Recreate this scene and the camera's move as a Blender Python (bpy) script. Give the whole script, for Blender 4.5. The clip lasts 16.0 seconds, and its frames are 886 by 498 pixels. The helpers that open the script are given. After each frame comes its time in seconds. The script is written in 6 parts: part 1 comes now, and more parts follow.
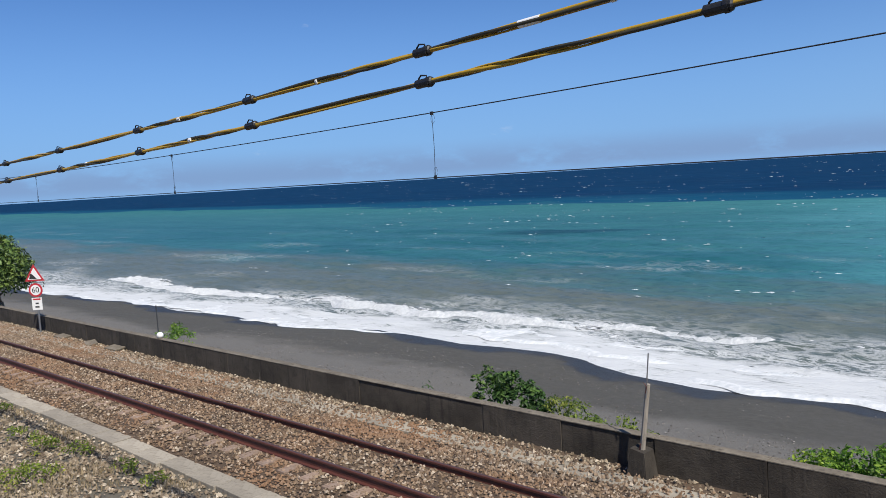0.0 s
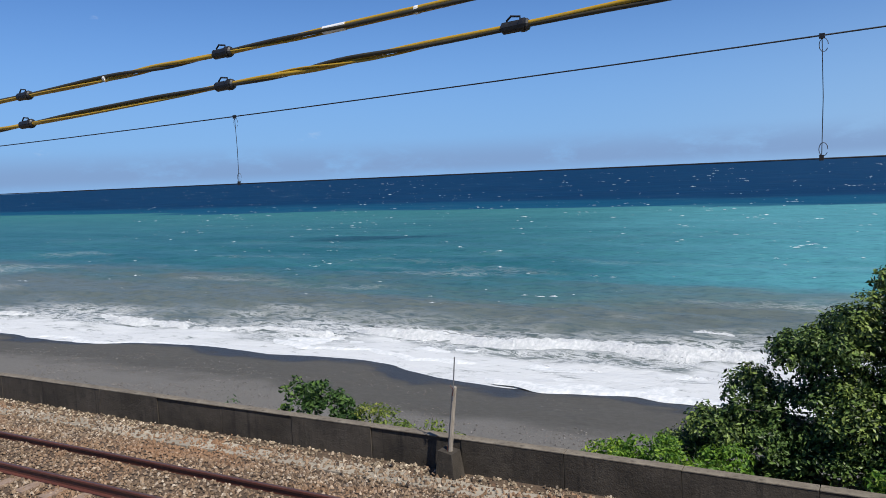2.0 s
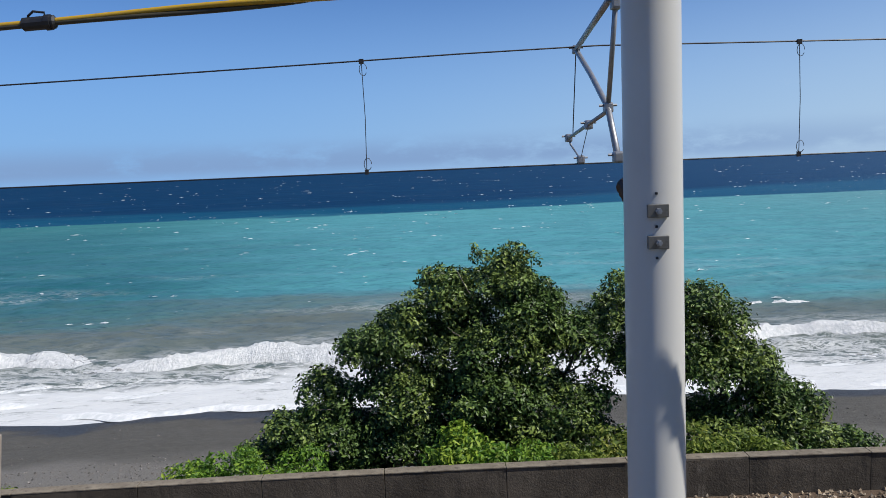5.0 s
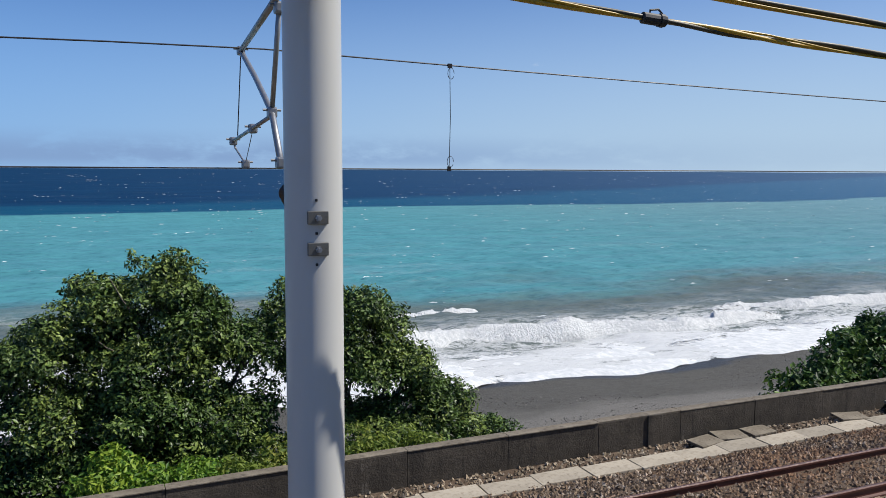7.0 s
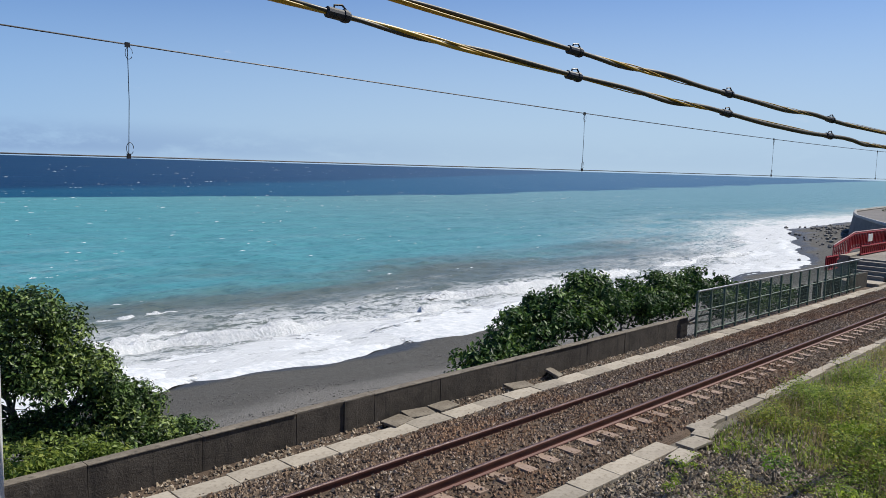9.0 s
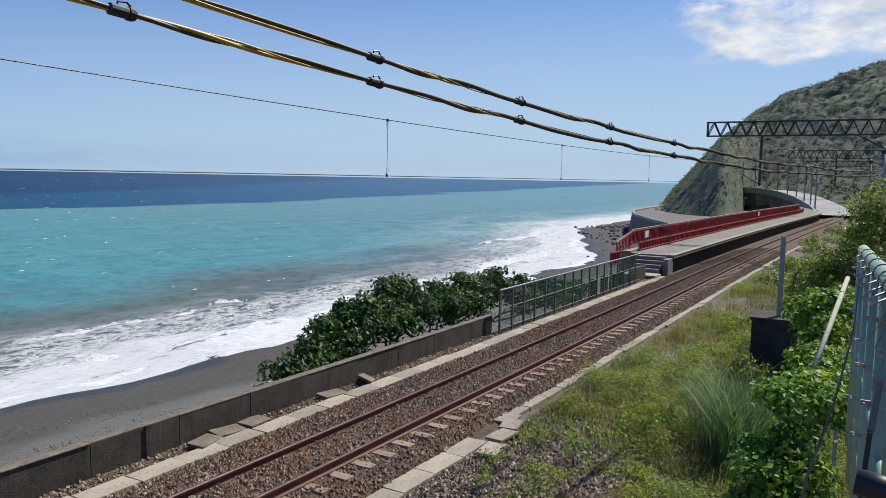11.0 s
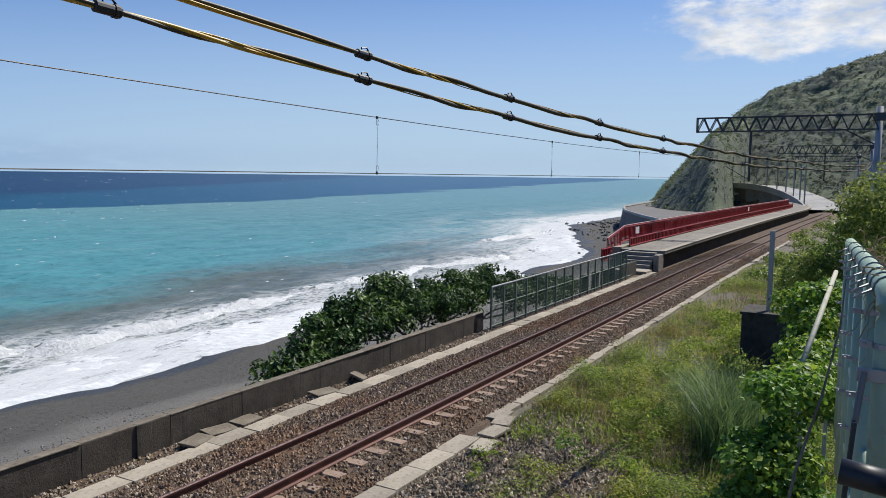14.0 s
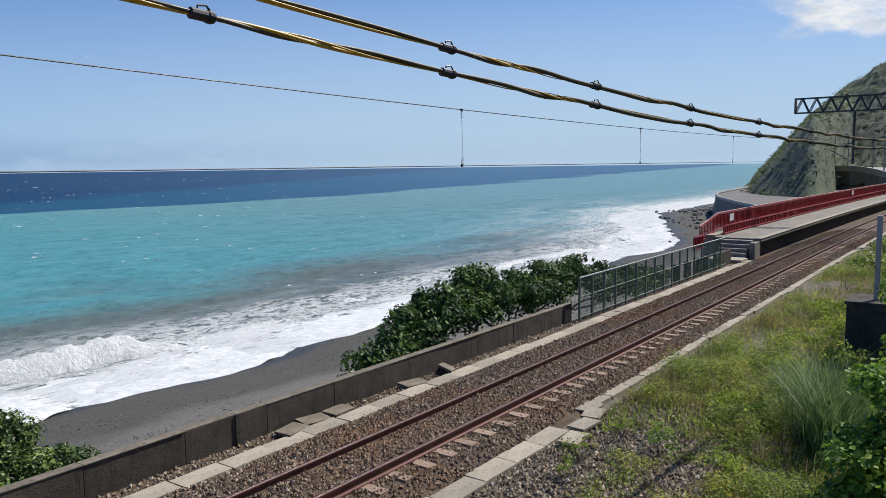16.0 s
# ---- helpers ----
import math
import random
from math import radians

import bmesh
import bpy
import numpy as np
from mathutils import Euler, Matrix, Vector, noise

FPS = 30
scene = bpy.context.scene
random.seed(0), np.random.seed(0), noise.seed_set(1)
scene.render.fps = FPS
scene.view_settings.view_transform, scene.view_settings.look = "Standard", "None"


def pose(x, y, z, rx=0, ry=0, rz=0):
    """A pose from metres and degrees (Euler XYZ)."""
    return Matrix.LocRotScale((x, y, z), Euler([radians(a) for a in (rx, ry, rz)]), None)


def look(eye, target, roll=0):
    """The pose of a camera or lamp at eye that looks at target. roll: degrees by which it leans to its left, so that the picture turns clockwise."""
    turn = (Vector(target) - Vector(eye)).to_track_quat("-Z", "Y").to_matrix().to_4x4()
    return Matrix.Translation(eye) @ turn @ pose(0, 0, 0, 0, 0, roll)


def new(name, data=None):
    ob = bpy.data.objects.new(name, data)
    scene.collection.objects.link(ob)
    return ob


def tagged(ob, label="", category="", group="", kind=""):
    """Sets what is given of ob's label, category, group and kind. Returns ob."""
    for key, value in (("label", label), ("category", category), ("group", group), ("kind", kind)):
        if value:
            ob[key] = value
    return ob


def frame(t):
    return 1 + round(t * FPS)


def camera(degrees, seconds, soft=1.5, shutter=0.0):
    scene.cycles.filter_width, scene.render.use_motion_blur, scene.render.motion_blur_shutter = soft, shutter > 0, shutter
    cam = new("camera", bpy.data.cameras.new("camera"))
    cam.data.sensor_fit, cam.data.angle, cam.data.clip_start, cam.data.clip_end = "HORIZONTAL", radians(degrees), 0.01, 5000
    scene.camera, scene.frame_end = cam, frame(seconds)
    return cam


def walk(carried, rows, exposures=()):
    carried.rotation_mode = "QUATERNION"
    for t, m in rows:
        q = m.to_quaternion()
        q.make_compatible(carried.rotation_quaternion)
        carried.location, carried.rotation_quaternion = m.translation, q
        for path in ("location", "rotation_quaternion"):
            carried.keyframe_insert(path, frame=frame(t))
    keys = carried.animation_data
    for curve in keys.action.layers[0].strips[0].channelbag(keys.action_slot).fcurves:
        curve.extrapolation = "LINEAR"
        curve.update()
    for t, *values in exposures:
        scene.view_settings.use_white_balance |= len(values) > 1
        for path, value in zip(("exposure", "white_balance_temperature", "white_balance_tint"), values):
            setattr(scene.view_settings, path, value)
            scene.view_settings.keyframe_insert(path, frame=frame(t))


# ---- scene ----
cam = camera(59.74, 16.0, 0.85)
PATH = [
    (0, pose(-0.129, -0.132, 4.784, 84.64, 3.38, 45.97)),
    (0.5, pose(-0.125, -0.131, 4.780, 84.18, 3.04, 43.04)),
    (1, pose(-0.160, -0.091, 4.791, 83.90, 2.84, 40.35)),
    (1.5, pose(-0.161, -0.086, 4.798, 84.10, 2.59, 36.31)),
    (2, pose(-0.154, -0.080, 4.795, 84.40, 2.54, 31.86)),
    (2.5, pose(-0.140, -0.061, 4.802, 84.31, 2.36, 26.71)),
    (3, pose(-0.126, -0.075, 4.793, 84.26, 2.51, 21.72)),
    (5.5, pose(-0.037, 0.025, 4.797, 83.90, 1.78, -4.06)),
    (6, pose(-0.010, 0.043, 4.795, 84.07, 0.99, -8.88)),
    (6.5, pose(0.010, 0.056, 4.785, 84.14, 0.36, -14.72)),
    (7, pose(0.025, 0.075, 4.784, 84.05, -0.36, -22.93)),
    (7.5, pose(0.035, 0.057, 4.778, 84.07, -0.78, -29.26)),
    (8, pose(0.035, 0.050, 4.784, 84.17, -1.02, -34.47)),
    (8.5, pose(0.048, 0.053, 4.782, 84.03, -1.35, -40.24)),
    (9, pose(0.061, 0.046, 4.776, 83.86, -1.69, -45.13)),
    (9.5, pose(0.064, 0.047, 4.778, 84.01, -1.59, -48.83)),
    (10, pose(0.078, 0.073, 4.782, 84.36, -1.37, -52.78)),
    (12.5, pose(0.087, 0.025, 4.764, 84.59, -0.98, -63.66)),
    (13, pose(0.059, 0.021, 4.782, 84.80, -1.62, -62.49)),
    (13.5, pose(0.078, 0.026, 4.770, 84.93, -1.09, -61.01)),
    (14, pose(0.090, 0.044, 4.767, 84.50, -0.70, -60.10)),
    (14.5, pose(0.099, 0.061, 4.776, 84.41, -0.01, -59.05)),
    (15, pose(0.092, 0.043, 4.772, 84.51, 0.59, -57.91)),
    (15.5, pose(0.092, 0.044, 4.771, 84.33, 0.69, -56.48)),
    (16, pose(0.093, 0.054, 4.779, 83.85, 0.76, -53.83)),
]
walk(cam, PATH)

# ---- world and sun ----
SUN_AZ, SUN_EL = -19.0, 52.0          # degrees from +x towards the sea, and above the horizon
world = bpy.data.worlds.new("sky")
scene.world = world
world.use_nodes = True
wn = world.node_tree.nodes
wl = world.node_tree.links
sky = wn.new("ShaderNodeTexSky")
sky.sky_type = "NISHITA"
sky.sun_disc = False
sky.sun_elevation = radians(SUN_EL)
sky.sun_rotation = radians(90 - SUN_AZ)
sky.altitude = 1500.0
sky.air_density, sky.dust_density, sky.ozone_density = 1.0, 0.15, 4.0
# cumulus over the hills in the south, a few wisps low over the sea
geo = wn.new("ShaderNodeTexCoord")
sep = wn.new("ShaderNodeSeparateXYZ")
wl.new(geo.outputs["Generated"], sep.inputs[0])
cmap = wn.new("ShaderNodeMapping")
cmap.inputs["Scale"].default_value = (3.2, 3.2, 8.5)
cmap.inputs["Location"].default_value = (0.3, 0.9, 0.2)
wl.new(geo.outputs["Generated"], cmap.inputs[0])
cn = wn.new("ShaderNodeTexNoise")
cn.inputs["Scale"].default_value, cn.inputs["Detail"].default_value, cn.inputs["Roughness"].default_value = 2.9, 10.0, 0.62
wl.new(cmap.outputs[0], cn.inputs["Vector"])


def wmath(op, a, b=None):
    n = wn.new("ShaderNodeMath")
    n.operation = op
    for i, v in enumerate((a, b)):
        if v is None:
            continue
        if isinstance(v, (int, float)):
            n.inputs[i].default_value = v
        else:
            wl.new(v, n.inputs[i])
    return n.outputs[0]


def wramp(v, a, b, c=0.0, d=1.0):
    n = wn.new("ShaderNodeMapRange")
    n.interpolation_type = "SMOOTHSTEP"
    n.inputs["From Min"].default_value, n.inputs["From Max"].default_value = a, b
    n.inputs["To Min"].default_value, n.inputs["To Max"].default_value = c, d
    wl.new(v, n.inputs["Value"])
    return n.outputs[0]


south = wmath("MULTIPLY", wramp(sep.outputs["Y"], 0.31, 0.17), wramp(sep.outputs["X"], 0.2, 0.6))
band = wmath("MULTIPLY", wramp(sep.outputs["Z"], 0.11, 0.16), wramp(sep.outputs["Z"], 0.42, 0.24))
region = wmath("MULTIPLY", south, band)
low = wmath("MULTIPLY", wramp(sep.outputs["Z"], 0.012, 0.045), wramp(sep.outputs["Z"], 0.10, 0.05))
cover = wmath("ADD", wmath("MULTIPLY", region, 0.41), wmath("MULTIPLY", low, 0.05))
cloud = wramp(wmath("ADD", cn.outputs["Fac"], cover), 0.71, 0.98)
cmix = wn.new("ShaderNodeMix")
cmix.data_type = "RGBA"
cn2 = wn.new("ShaderNodeTexNoise")
cn2.inputs["Scale"].default_value, cn2.inputs["Detail"].default_value = 5.5, 6.0
wl.new(cmap.outputs[0], cn2.inputs["Vector"])
cshade = wn.new("ShaderNodeMix")
cshade.data_type = "RGBA"
cshade.inputs[6].default_value, cshade.inputs[7].default_value = (8.4, 9.0, 10.0, 1), (11.8, 11.9, 12.0, 1)
wl.new(wramp(cn2.outputs["Fac"], 0.36, 0.6), cshade.inputs[0])
wl.new(cshade.outputs[2], cmix.inputs[7])
wl.new(cloud, cmix.inputs[0])
tint = wn.new("ShaderNodeMix")
tint.data_type, tint.blend_type = "RGBA", "MULTIPLY"
tint.inputs[0].default_value = 1.0
tint.inputs[7].default_value = (0.70, 1.04, 1.48, 1)
wl.new(sky.outputs[0], tint.inputs[6])
haze = wn.new("ShaderNodeMix")
haze.data_type = "RGBA"
hz = wn.new("ShaderNodeMix")
hz.data_type = "RGBA"
hz.inputs[6].default_value, hz.inputs[7].default_value = (2.9, 5.6, 10.3, 1), (6.2, 8.15, 10.3, 1)
wl.new(wramp(sep.outputs["X"], -0.5, 0.95), hz.inputs[0])
wl.new(hz.outputs[2], haze.inputs[7])
wl.new(wramp(wmath("SUBTRACT", sep.outputs["Z"], wmath("MULTIPLY", wmath("MAXIMUM", sep.outputs["X"], 0.0), 0.05)), 0.30, -0.04, 0.0, 0.92), haze.inputs[0])
wl.new(tint.outputs[2], haze.inputs[6])
bank = wn.new("ShaderNodeMix")
bank.data_type = "RGBA"
bank.inputs[7].default_value = (2.9, 4.5, 7.7, 1)
streaks = wmath("MULTIPLY", wramp(cn.outputs["Fac"], 0.30, 0.52), wramp(sep.outputs["X"], 0.8, 0.1, 0.1, 0.75))
wl.new(wmath("MULTIPLY", streaks, wmath("MULTIPLY", wramp(sep.outputs["Z"], -0.005, 0.012), wramp(sep.outputs["Z"], 0.05, 0.015))), bank.inputs[0])
wl.new(haze.outputs[2], bank.inputs[6])
wl.new(bank.outputs[2], cmix.inputs[6])
wn["Background"].inputs["Strength"].default_value = 0.075
wl.new(cmix.outputs[2], wn["Background"].inputs["Color"])
sun = new("sun", bpy.data.lights.new("sun", "SUN"))
sun.data.energy, sun.data.angle, sun.data.color = 5.6, radians(0.55), (1.0, 0.95, 0.87)
ca, sa, ce, se = math.cos(radians(SUN_AZ)), math.sin(radians(SUN_AZ)), math.cos(radians(SUN_EL)), math.sin(radians(SUN_EL))
sun.matrix_world = look((90 * ca * ce, 90 * sa * ce, 90 * se), (0, 0, 0))
scene.view_settings.exposure = 0.0

# ---- materials ----
class Nodes:
    """A material under construction."""

    def __init__(self, name):
        self.m = bpy.data.materials.new(name)
        self.m.use_nodes = True
        self.t = self.m.node_tree
        self.b = self.t.nodes["Principled BSDF"]
        self.co = self.n("ShaderNodeTexCoord").outputs["Object"]

    def n(self, kind, **values):
        node = self.t.nodes.new(kind)
        for k, v in values.items():
            node.inputs[k].default_value = v
        return node

    def link(self, a, b):
        self.t.links.new(a, b)

    def noise(self, scale, detail=4.0, rough=0.6, stretch=None, vec=None, distort=0.0):
        node = self.n("ShaderNodeTexNoise", Scale=scale, Detail=detail, Roughness=rough, Distortion=distort)
        v = vec or self.co
        if stretch:
            mp = self.n("ShaderNodeMapping", Scale=stretch)
            self.link(v, mp.inputs["Vector"])
            v = mp.outputs[0]
        self.link(v, node.inputs["Vector"])
        return node.outputs["Fac"]

    def ramp(self, v, a, b, c=0.0, d=1.0):
        node = self.n("ShaderNodeMapRange")
        node.interpolation_type = "SMOOTHSTEP"
        for k, x in (("From Min", a), ("From Max", b), ("To Min", c), ("To Max", d)):
            node.inputs[k].default_value = x
        self.link(v, node.inputs["Value"])
        return node.outputs[0]

    def math(self, op, a, b=0.0):
        node = self.n("ShaderNodeMath")
        node.operation = op
        for i, v in enumerate((a, b)):
            if isinstance(v, (int, float)):
                node.inputs[i].default_value = v
            else:
                self.link(v, node.inputs[i])
        return node.outputs[0]

    def mix(self, f, a, b):
        node = self.n("ShaderNodeMix")
        node.data_type = "RGBA"
        for k, v in (("Factor", f), ("A", a), ("B", b)):
            sock = node.inputs[k] if k == "Factor" else node.inputs[{"A": 6, "B": 7}[k]]
            if isinstance(v, (int, float)):
                sock.default_value = v
            elif isinstance(v, tuple):
                sock.default_value = (*v, 1)
            else:
                self.link(v, sock)
        return node.outputs[2]

    def bump(self, h, strength, dist, prev=None):
        node = self.n("ShaderNodeBump", Strength=strength, Distance=dist)
        self.link(h, node.inputs["Height"])
        if prev is not None:
            self.link(prev, node.inputs["Normal"])
        return node.outputs[0]

    def done(self, col=None, rough=None, normal=None, metal=None):
        for v, k in ((col, "Base Color"), (rough, "Roughness"), (normal, "Normal"), (metal, "Metallic")):
            if v is None:
                continue
            if isinstance(v, (int, float)):
                self.b.inputs[k].default_value = v
            elif isinstance(v, tuple):
                self.b.inputs[k].default_value = (*v, 1)
            else:
                self.link(v, self.b.inputs[k])
        return self.m


def rough_mat(name, c1, c2, c3, s1=1.5, s2=18.0, rough=0.85, bump=0.3, dist=0.01, island=0.0, objrand=0.0, metal=0.0, stretch=None):
    """Three tones at two scales with relief; island and objrand vary whole pieces."""
    k = Nodes(name)
    a = k.noise(s1, 5, 0.6, stretch)
    b = k.noise(s2, 6, 0.65, stretch)
    col = k.mix(k.ramp(a, 0.35, 0.65), c1, c2)
    col = k.mix(k.ramp(b, 0.48, 0.72, 0, 0.8), col, c3)
    if island or objrand:
        r = k.n("ShaderNodeNewGeometry").outputs["Random Per Island"] if island else k.n("ShaderNodeObjectInfo").outputs["Random"]
        w = island or objrand
        hsv = k.n("ShaderNodeHueSaturation")
        k.link(k.ramp(r, 0, 1, 1 - w, 1 + w), hsv.inputs["Value"])
        k.link(col, hsv.inputs["Color"])
        col = hsv.outputs[0]
    return k.done(col, k.ramp(b, 0.3, 0.7, rough - 0.08, min(1, rough + 0.08)), k.bump(b, bump, dist), metal)


def stone_mat(name, tones, rough=0.9, rusty=0.08):
    """Loose stones: each its own tone."""
    k = Nodes(name)
    r = k.n("ShaderNodeNewGeometry").outputs["Random Per Island"]
    cr = k.n("ShaderNodeValToRGB")
    els = cr.color_ramp.elements
    while len(els) < len(tones):
        els.new(0.5)
    for i, c in enumerate(tones):
        els[i].position, els[i].color = i / (len(tones) - 1), (*c, 1)
    k.link(r, cr.inputs[0])
    big = k.noise(0.35, 3)
    n = k.noise(40, 4)
    col = k.mix(k.ramp(n, 0.3, 0.8, 0, 0.35), cr.outputs[0], (0.08, 0.065, 0.055))
    col = k.mix(k.ramp(big, 0.40, 0.66, 0, rusty), col, (0.25, 0.135, 0.07))
    return k.done(col, rough, k.bump(n, 0.5, 0.01))


def leaf_mat(name, dark, light, yellow, rough=0.5, thru=0.36, spec=0.22):
    k = Nodes(name)
    r = k.n("ShaderNodeNewGeometry").outputs["Random Per Island"]
    a = k.noise(0.9, 3)
    col = k.mix(k.ramp(r, 0.0, 0.9), dark, light)
    col = k.mix(k.math("MULTIPLY", k.ramp(a, 0.43, 0.62), k.ramp(r, 0.2, 0.9)), col, yellow)
    k.done(col, rough)
    k.b.inputs["Specular IOR Level"].default_value = spec
    tr = k.n("ShaderNodeBsdfTranslucent")
    k.link(col, tr.inputs["Color"])
    mx = k.n("ShaderNodeMixShader", Fac=thru)
    k.link(k.b.outputs[0], mx.inputs[1])
    k.link(tr.outputs[0], mx.inputs[2])
    k.link(mx.outputs[0], k.t.nodes["Material Output"].inputs["Surface"])
    return k.m


def plain(name, col, rough=0.5, metal=0.0, grime=(0.1, 0.09, 0.08), amount=0.3, s=9.0):
    k = Nodes(name)
    a = k.noise(s, 6, 0.7)
    return k.done(k.mix(k.ramp(a, 0.5, 0.78, 0, amount), col, grime), k.ramp(a, 0.3, 0.7, max(0.05, rough - 0.06), rough + 0.1), k.bump(a, 0.08, 0.004), metal)


M = {}
M["ballast"] = stone_mat("ballast_stone", [(0.06, 0.039, 0.026), (0.19, 0.128, 0.075), (0.34, 0.25, 0.165), (0.12, 0.078, 0.050), (0.56, 0.47, 0.36)], rusty=0.68)
M["ballast_bed"] = rough_mat("ballast_bed", (0.085, 0.056, 0.036), (0.12, 0.082, 0.053), (0.035, 0.024, 0.017), 2.0, 30, 0.95, 1.0, 0.03)
M["gravel"] = stone_mat("grey_gravel", [(0.075, 0.055, 0.035), (0.22, 0.17, 0.112), (0.40, 0.325, 0.225), (0.135, 0.102, 0.066), (0.64, 0.55, 0.42)])
M["pebble"] = stone_mat("beach_pebble", [(0.04, 0.039, 0.037), (0.10, 0.098, 0.094), (0.16, 0.155, 0.148), (0.07, 0.068, 0.065), (0.24, 0.23, 0.22)], 0.75)
def wall_mat():
    """Cast concrete gone dark, toned darker still to keep its face shady under grazing sun: blotches, run-off streaks
    from the top, patches of pale lime.
    """
    k = Nodes("weathered_concrete")
    pos = k.n("ShaderNodeNewGeometry").outputs["Position"]
    big, mid, fin = k.noise(0.7, 5, 0.65, vec=pos), k.noise(4.0, 6, 0.7, vec=pos), k.noise(32.0, 5, 0.7, vec=pos)
    run = k.noise(5.0, 5, 0.7, (1, 1, 0.06), vec=pos)
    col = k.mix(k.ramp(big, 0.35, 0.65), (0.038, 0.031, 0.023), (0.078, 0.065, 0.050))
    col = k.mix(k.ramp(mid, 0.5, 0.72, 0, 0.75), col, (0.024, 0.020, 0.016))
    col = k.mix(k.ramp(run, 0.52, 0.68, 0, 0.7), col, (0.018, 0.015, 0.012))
    col = k.mix(k.math("MULTIPLY", k.ramp(run, 0.40, 0.30), k.ramp(mid, 0.45, 0.6, 0, 0.5)), col, (0.20, 0.18, 0.15))
    return k.done(col, 0.93, k.bump(fin, 0.6, 0.012, k.bump(mid, 0.6, 0.03)))


M["wall"] = wall_mat()
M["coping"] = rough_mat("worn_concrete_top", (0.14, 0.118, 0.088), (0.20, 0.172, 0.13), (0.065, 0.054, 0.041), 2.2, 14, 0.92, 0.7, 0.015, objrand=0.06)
M["slab"] = rough_mat("pale_concrete_slab", (0.35, 0.31, 0.245), (0.29, 0.255, 0.20), (0.19, 0.16, 0.12), 1.4, 11, 0.9, 0.35, 0.006, objrand=0.16)
M["sleeper"] = rough_mat("stained_concrete_sleeper", (0.30, 0.22, 0.17), (0.24, 0.165, 0.115), (0.13, 0.08, 0.055), 3, 14, 0.9, 0.3, 0.006, objrand=0.12)
M["rust"] = rough_mat("rusty_steel", (0.085, 0.027, 0.02), (0.115, 0.038, 0.026), (0.05, 0.02, 0.016), 3, 40, 0.55, 0.25, 0.003, stretch=(0.2, 1, 1))
M["rail_top"] = plain("worn_rail_steel", (0.11, 0.07, 0.055), 0.42, 0.4, (0.07, 0.03, 0.022), 0.7, 6)
M["pole"] = plain("white_painted_steel", (0.52, 0.52, 0.50), 0.34, 0.0, (0.45, 0.44, 0.42), 0.25, 3.0)
M["galv"] = plain("galvanised_steel", (0.30, 0.31, 0.325), 0.42, 0.7, (0.18, 0.15, 0.12), 0.5, 14)
M["dark_steel"] = plain("dark_weathered_steel", (0.055, 0.06, 0.065), 0.55, 0.3, (0.09, 0.06, 0.045), 0.5, 8)
M["plate"] = plain("grey_bolt_plate", (0.16, 0.155, 0.14), 0.5, 0.5, (0.07, 0.06, 0.05), 0.6, 20)
M["grey_mast"] = plain("pale_grey_painted_steel", (0.34, 0.355, 0.365), 0.5, 0.0, (0.24, 0.23, 0.22), 0.4, 5)
M["black"] = plain("black_rubber", (0.014, 0.015, 0.018), 0.45, 0.0, (0.05, 0.05, 0.05), 0.4, 20)
M["insulator"] = plain("dark_insulator", (0.03, 0.022, 0.02), 0.3)
M["wire"] = plain("copper_wire", (0.035, 0.034, 0.036), 0.5, 0.5)
M["yellow"] = plain("yellow_sleeve", (0.44, 0.27, 0.02), 0.4, 0.0, (0.16, 0.10, 0.015), 0.6, 22)
M["dark_sleeve"] = plain("dark_cable", (0.045, 0.038, 0.02), 0.5, 0.0, (0.10, 0.075, 0.03), 0.4, 16)
M["white_tape"] = plain("white_tape", (0.75, 0.75, 0.74), 0.5)
M["red"] = plain("red_painted_steel", (0.30, 0.022, 0.028), 0.45, 0.0, (0.2, 0.03, 0.03), 0.4, 3)
M["pale_red"] = plain("pale_red_paint", (0.52, 0.34, 0.33), 0.5)
M["tall_grass"] = leaf_mat("silvery_grass_blade", (0.07, 0.13, 0.04), (0.15, 0.24, 0.08), (0.24, 0.31, 0.12), 0.5, 0.45)
M["platform"] = rough_mat("grey_platform_paving", (0.18, 0.165, 0.14), (0.23, 0.21, 0.18), (0.11, 0.10, 0.085), 0.5, 4, 0.9, 0.25, 0.01)
M["dark_conc"] = rough_mat("dark_blotched_concrete", (0.035, 0.031, 0.024), (0.06, 0.054, 0.042), (0.02, 0.018, 0.014), 1.2, 6, 0.93, 0.4, 0.01)
M["green_paint"] = plain("pale_green_paint", (0.27, 0.37, 0.26), 0.4, 0.0, (0.16, 0.13, 0.08), 0.45, 12)
M["green_mesh"] = plain("dull_green_coating", (0.10, 0.145, 0.11), 0.5, 0.0, (0.06, 0.07, 0.05), 0.4, 5)
M["white"] = plain("white_sheeting", (0.78, 0.78, 0.76), 0.35, 0.0, (0.5, 0.48, 0.44), 0.3, 8)
M["sign_red"] = plain("red_sheeting", (0.48, 0.03, 0.04), 0.4)
M["ink"] = plain("black_ink", (0.03, 0.03, 0.03), 0.5)
M["bark"] = rough_mat("grey_bark", (0.12, 0.1, 0.085), (0.19, 0.165, 0.14), (0.06, 0.05, 0.04), 3, 22, 0.95, 0.7, 0.02, stretch=(1, 1, 0.25))
M["timber"] = rough_mat("bleached_timber", (0.26, 0.23, 0.19), (0.34, 0.30, 0.25), (0.14, 0.12, 0.1), 4, 25, 0.9, 0.5, 0.006, stretch=(1, 1, 0.15))
M["leaf_tree"] = leaf_mat("dark_glossy_leaf", (0.010, 0.024, 0.006), (0.108, 0.182, 0.044), (0.23, 0.30, 0.07), rough=0.42, thru=0.15, spec=0.3)
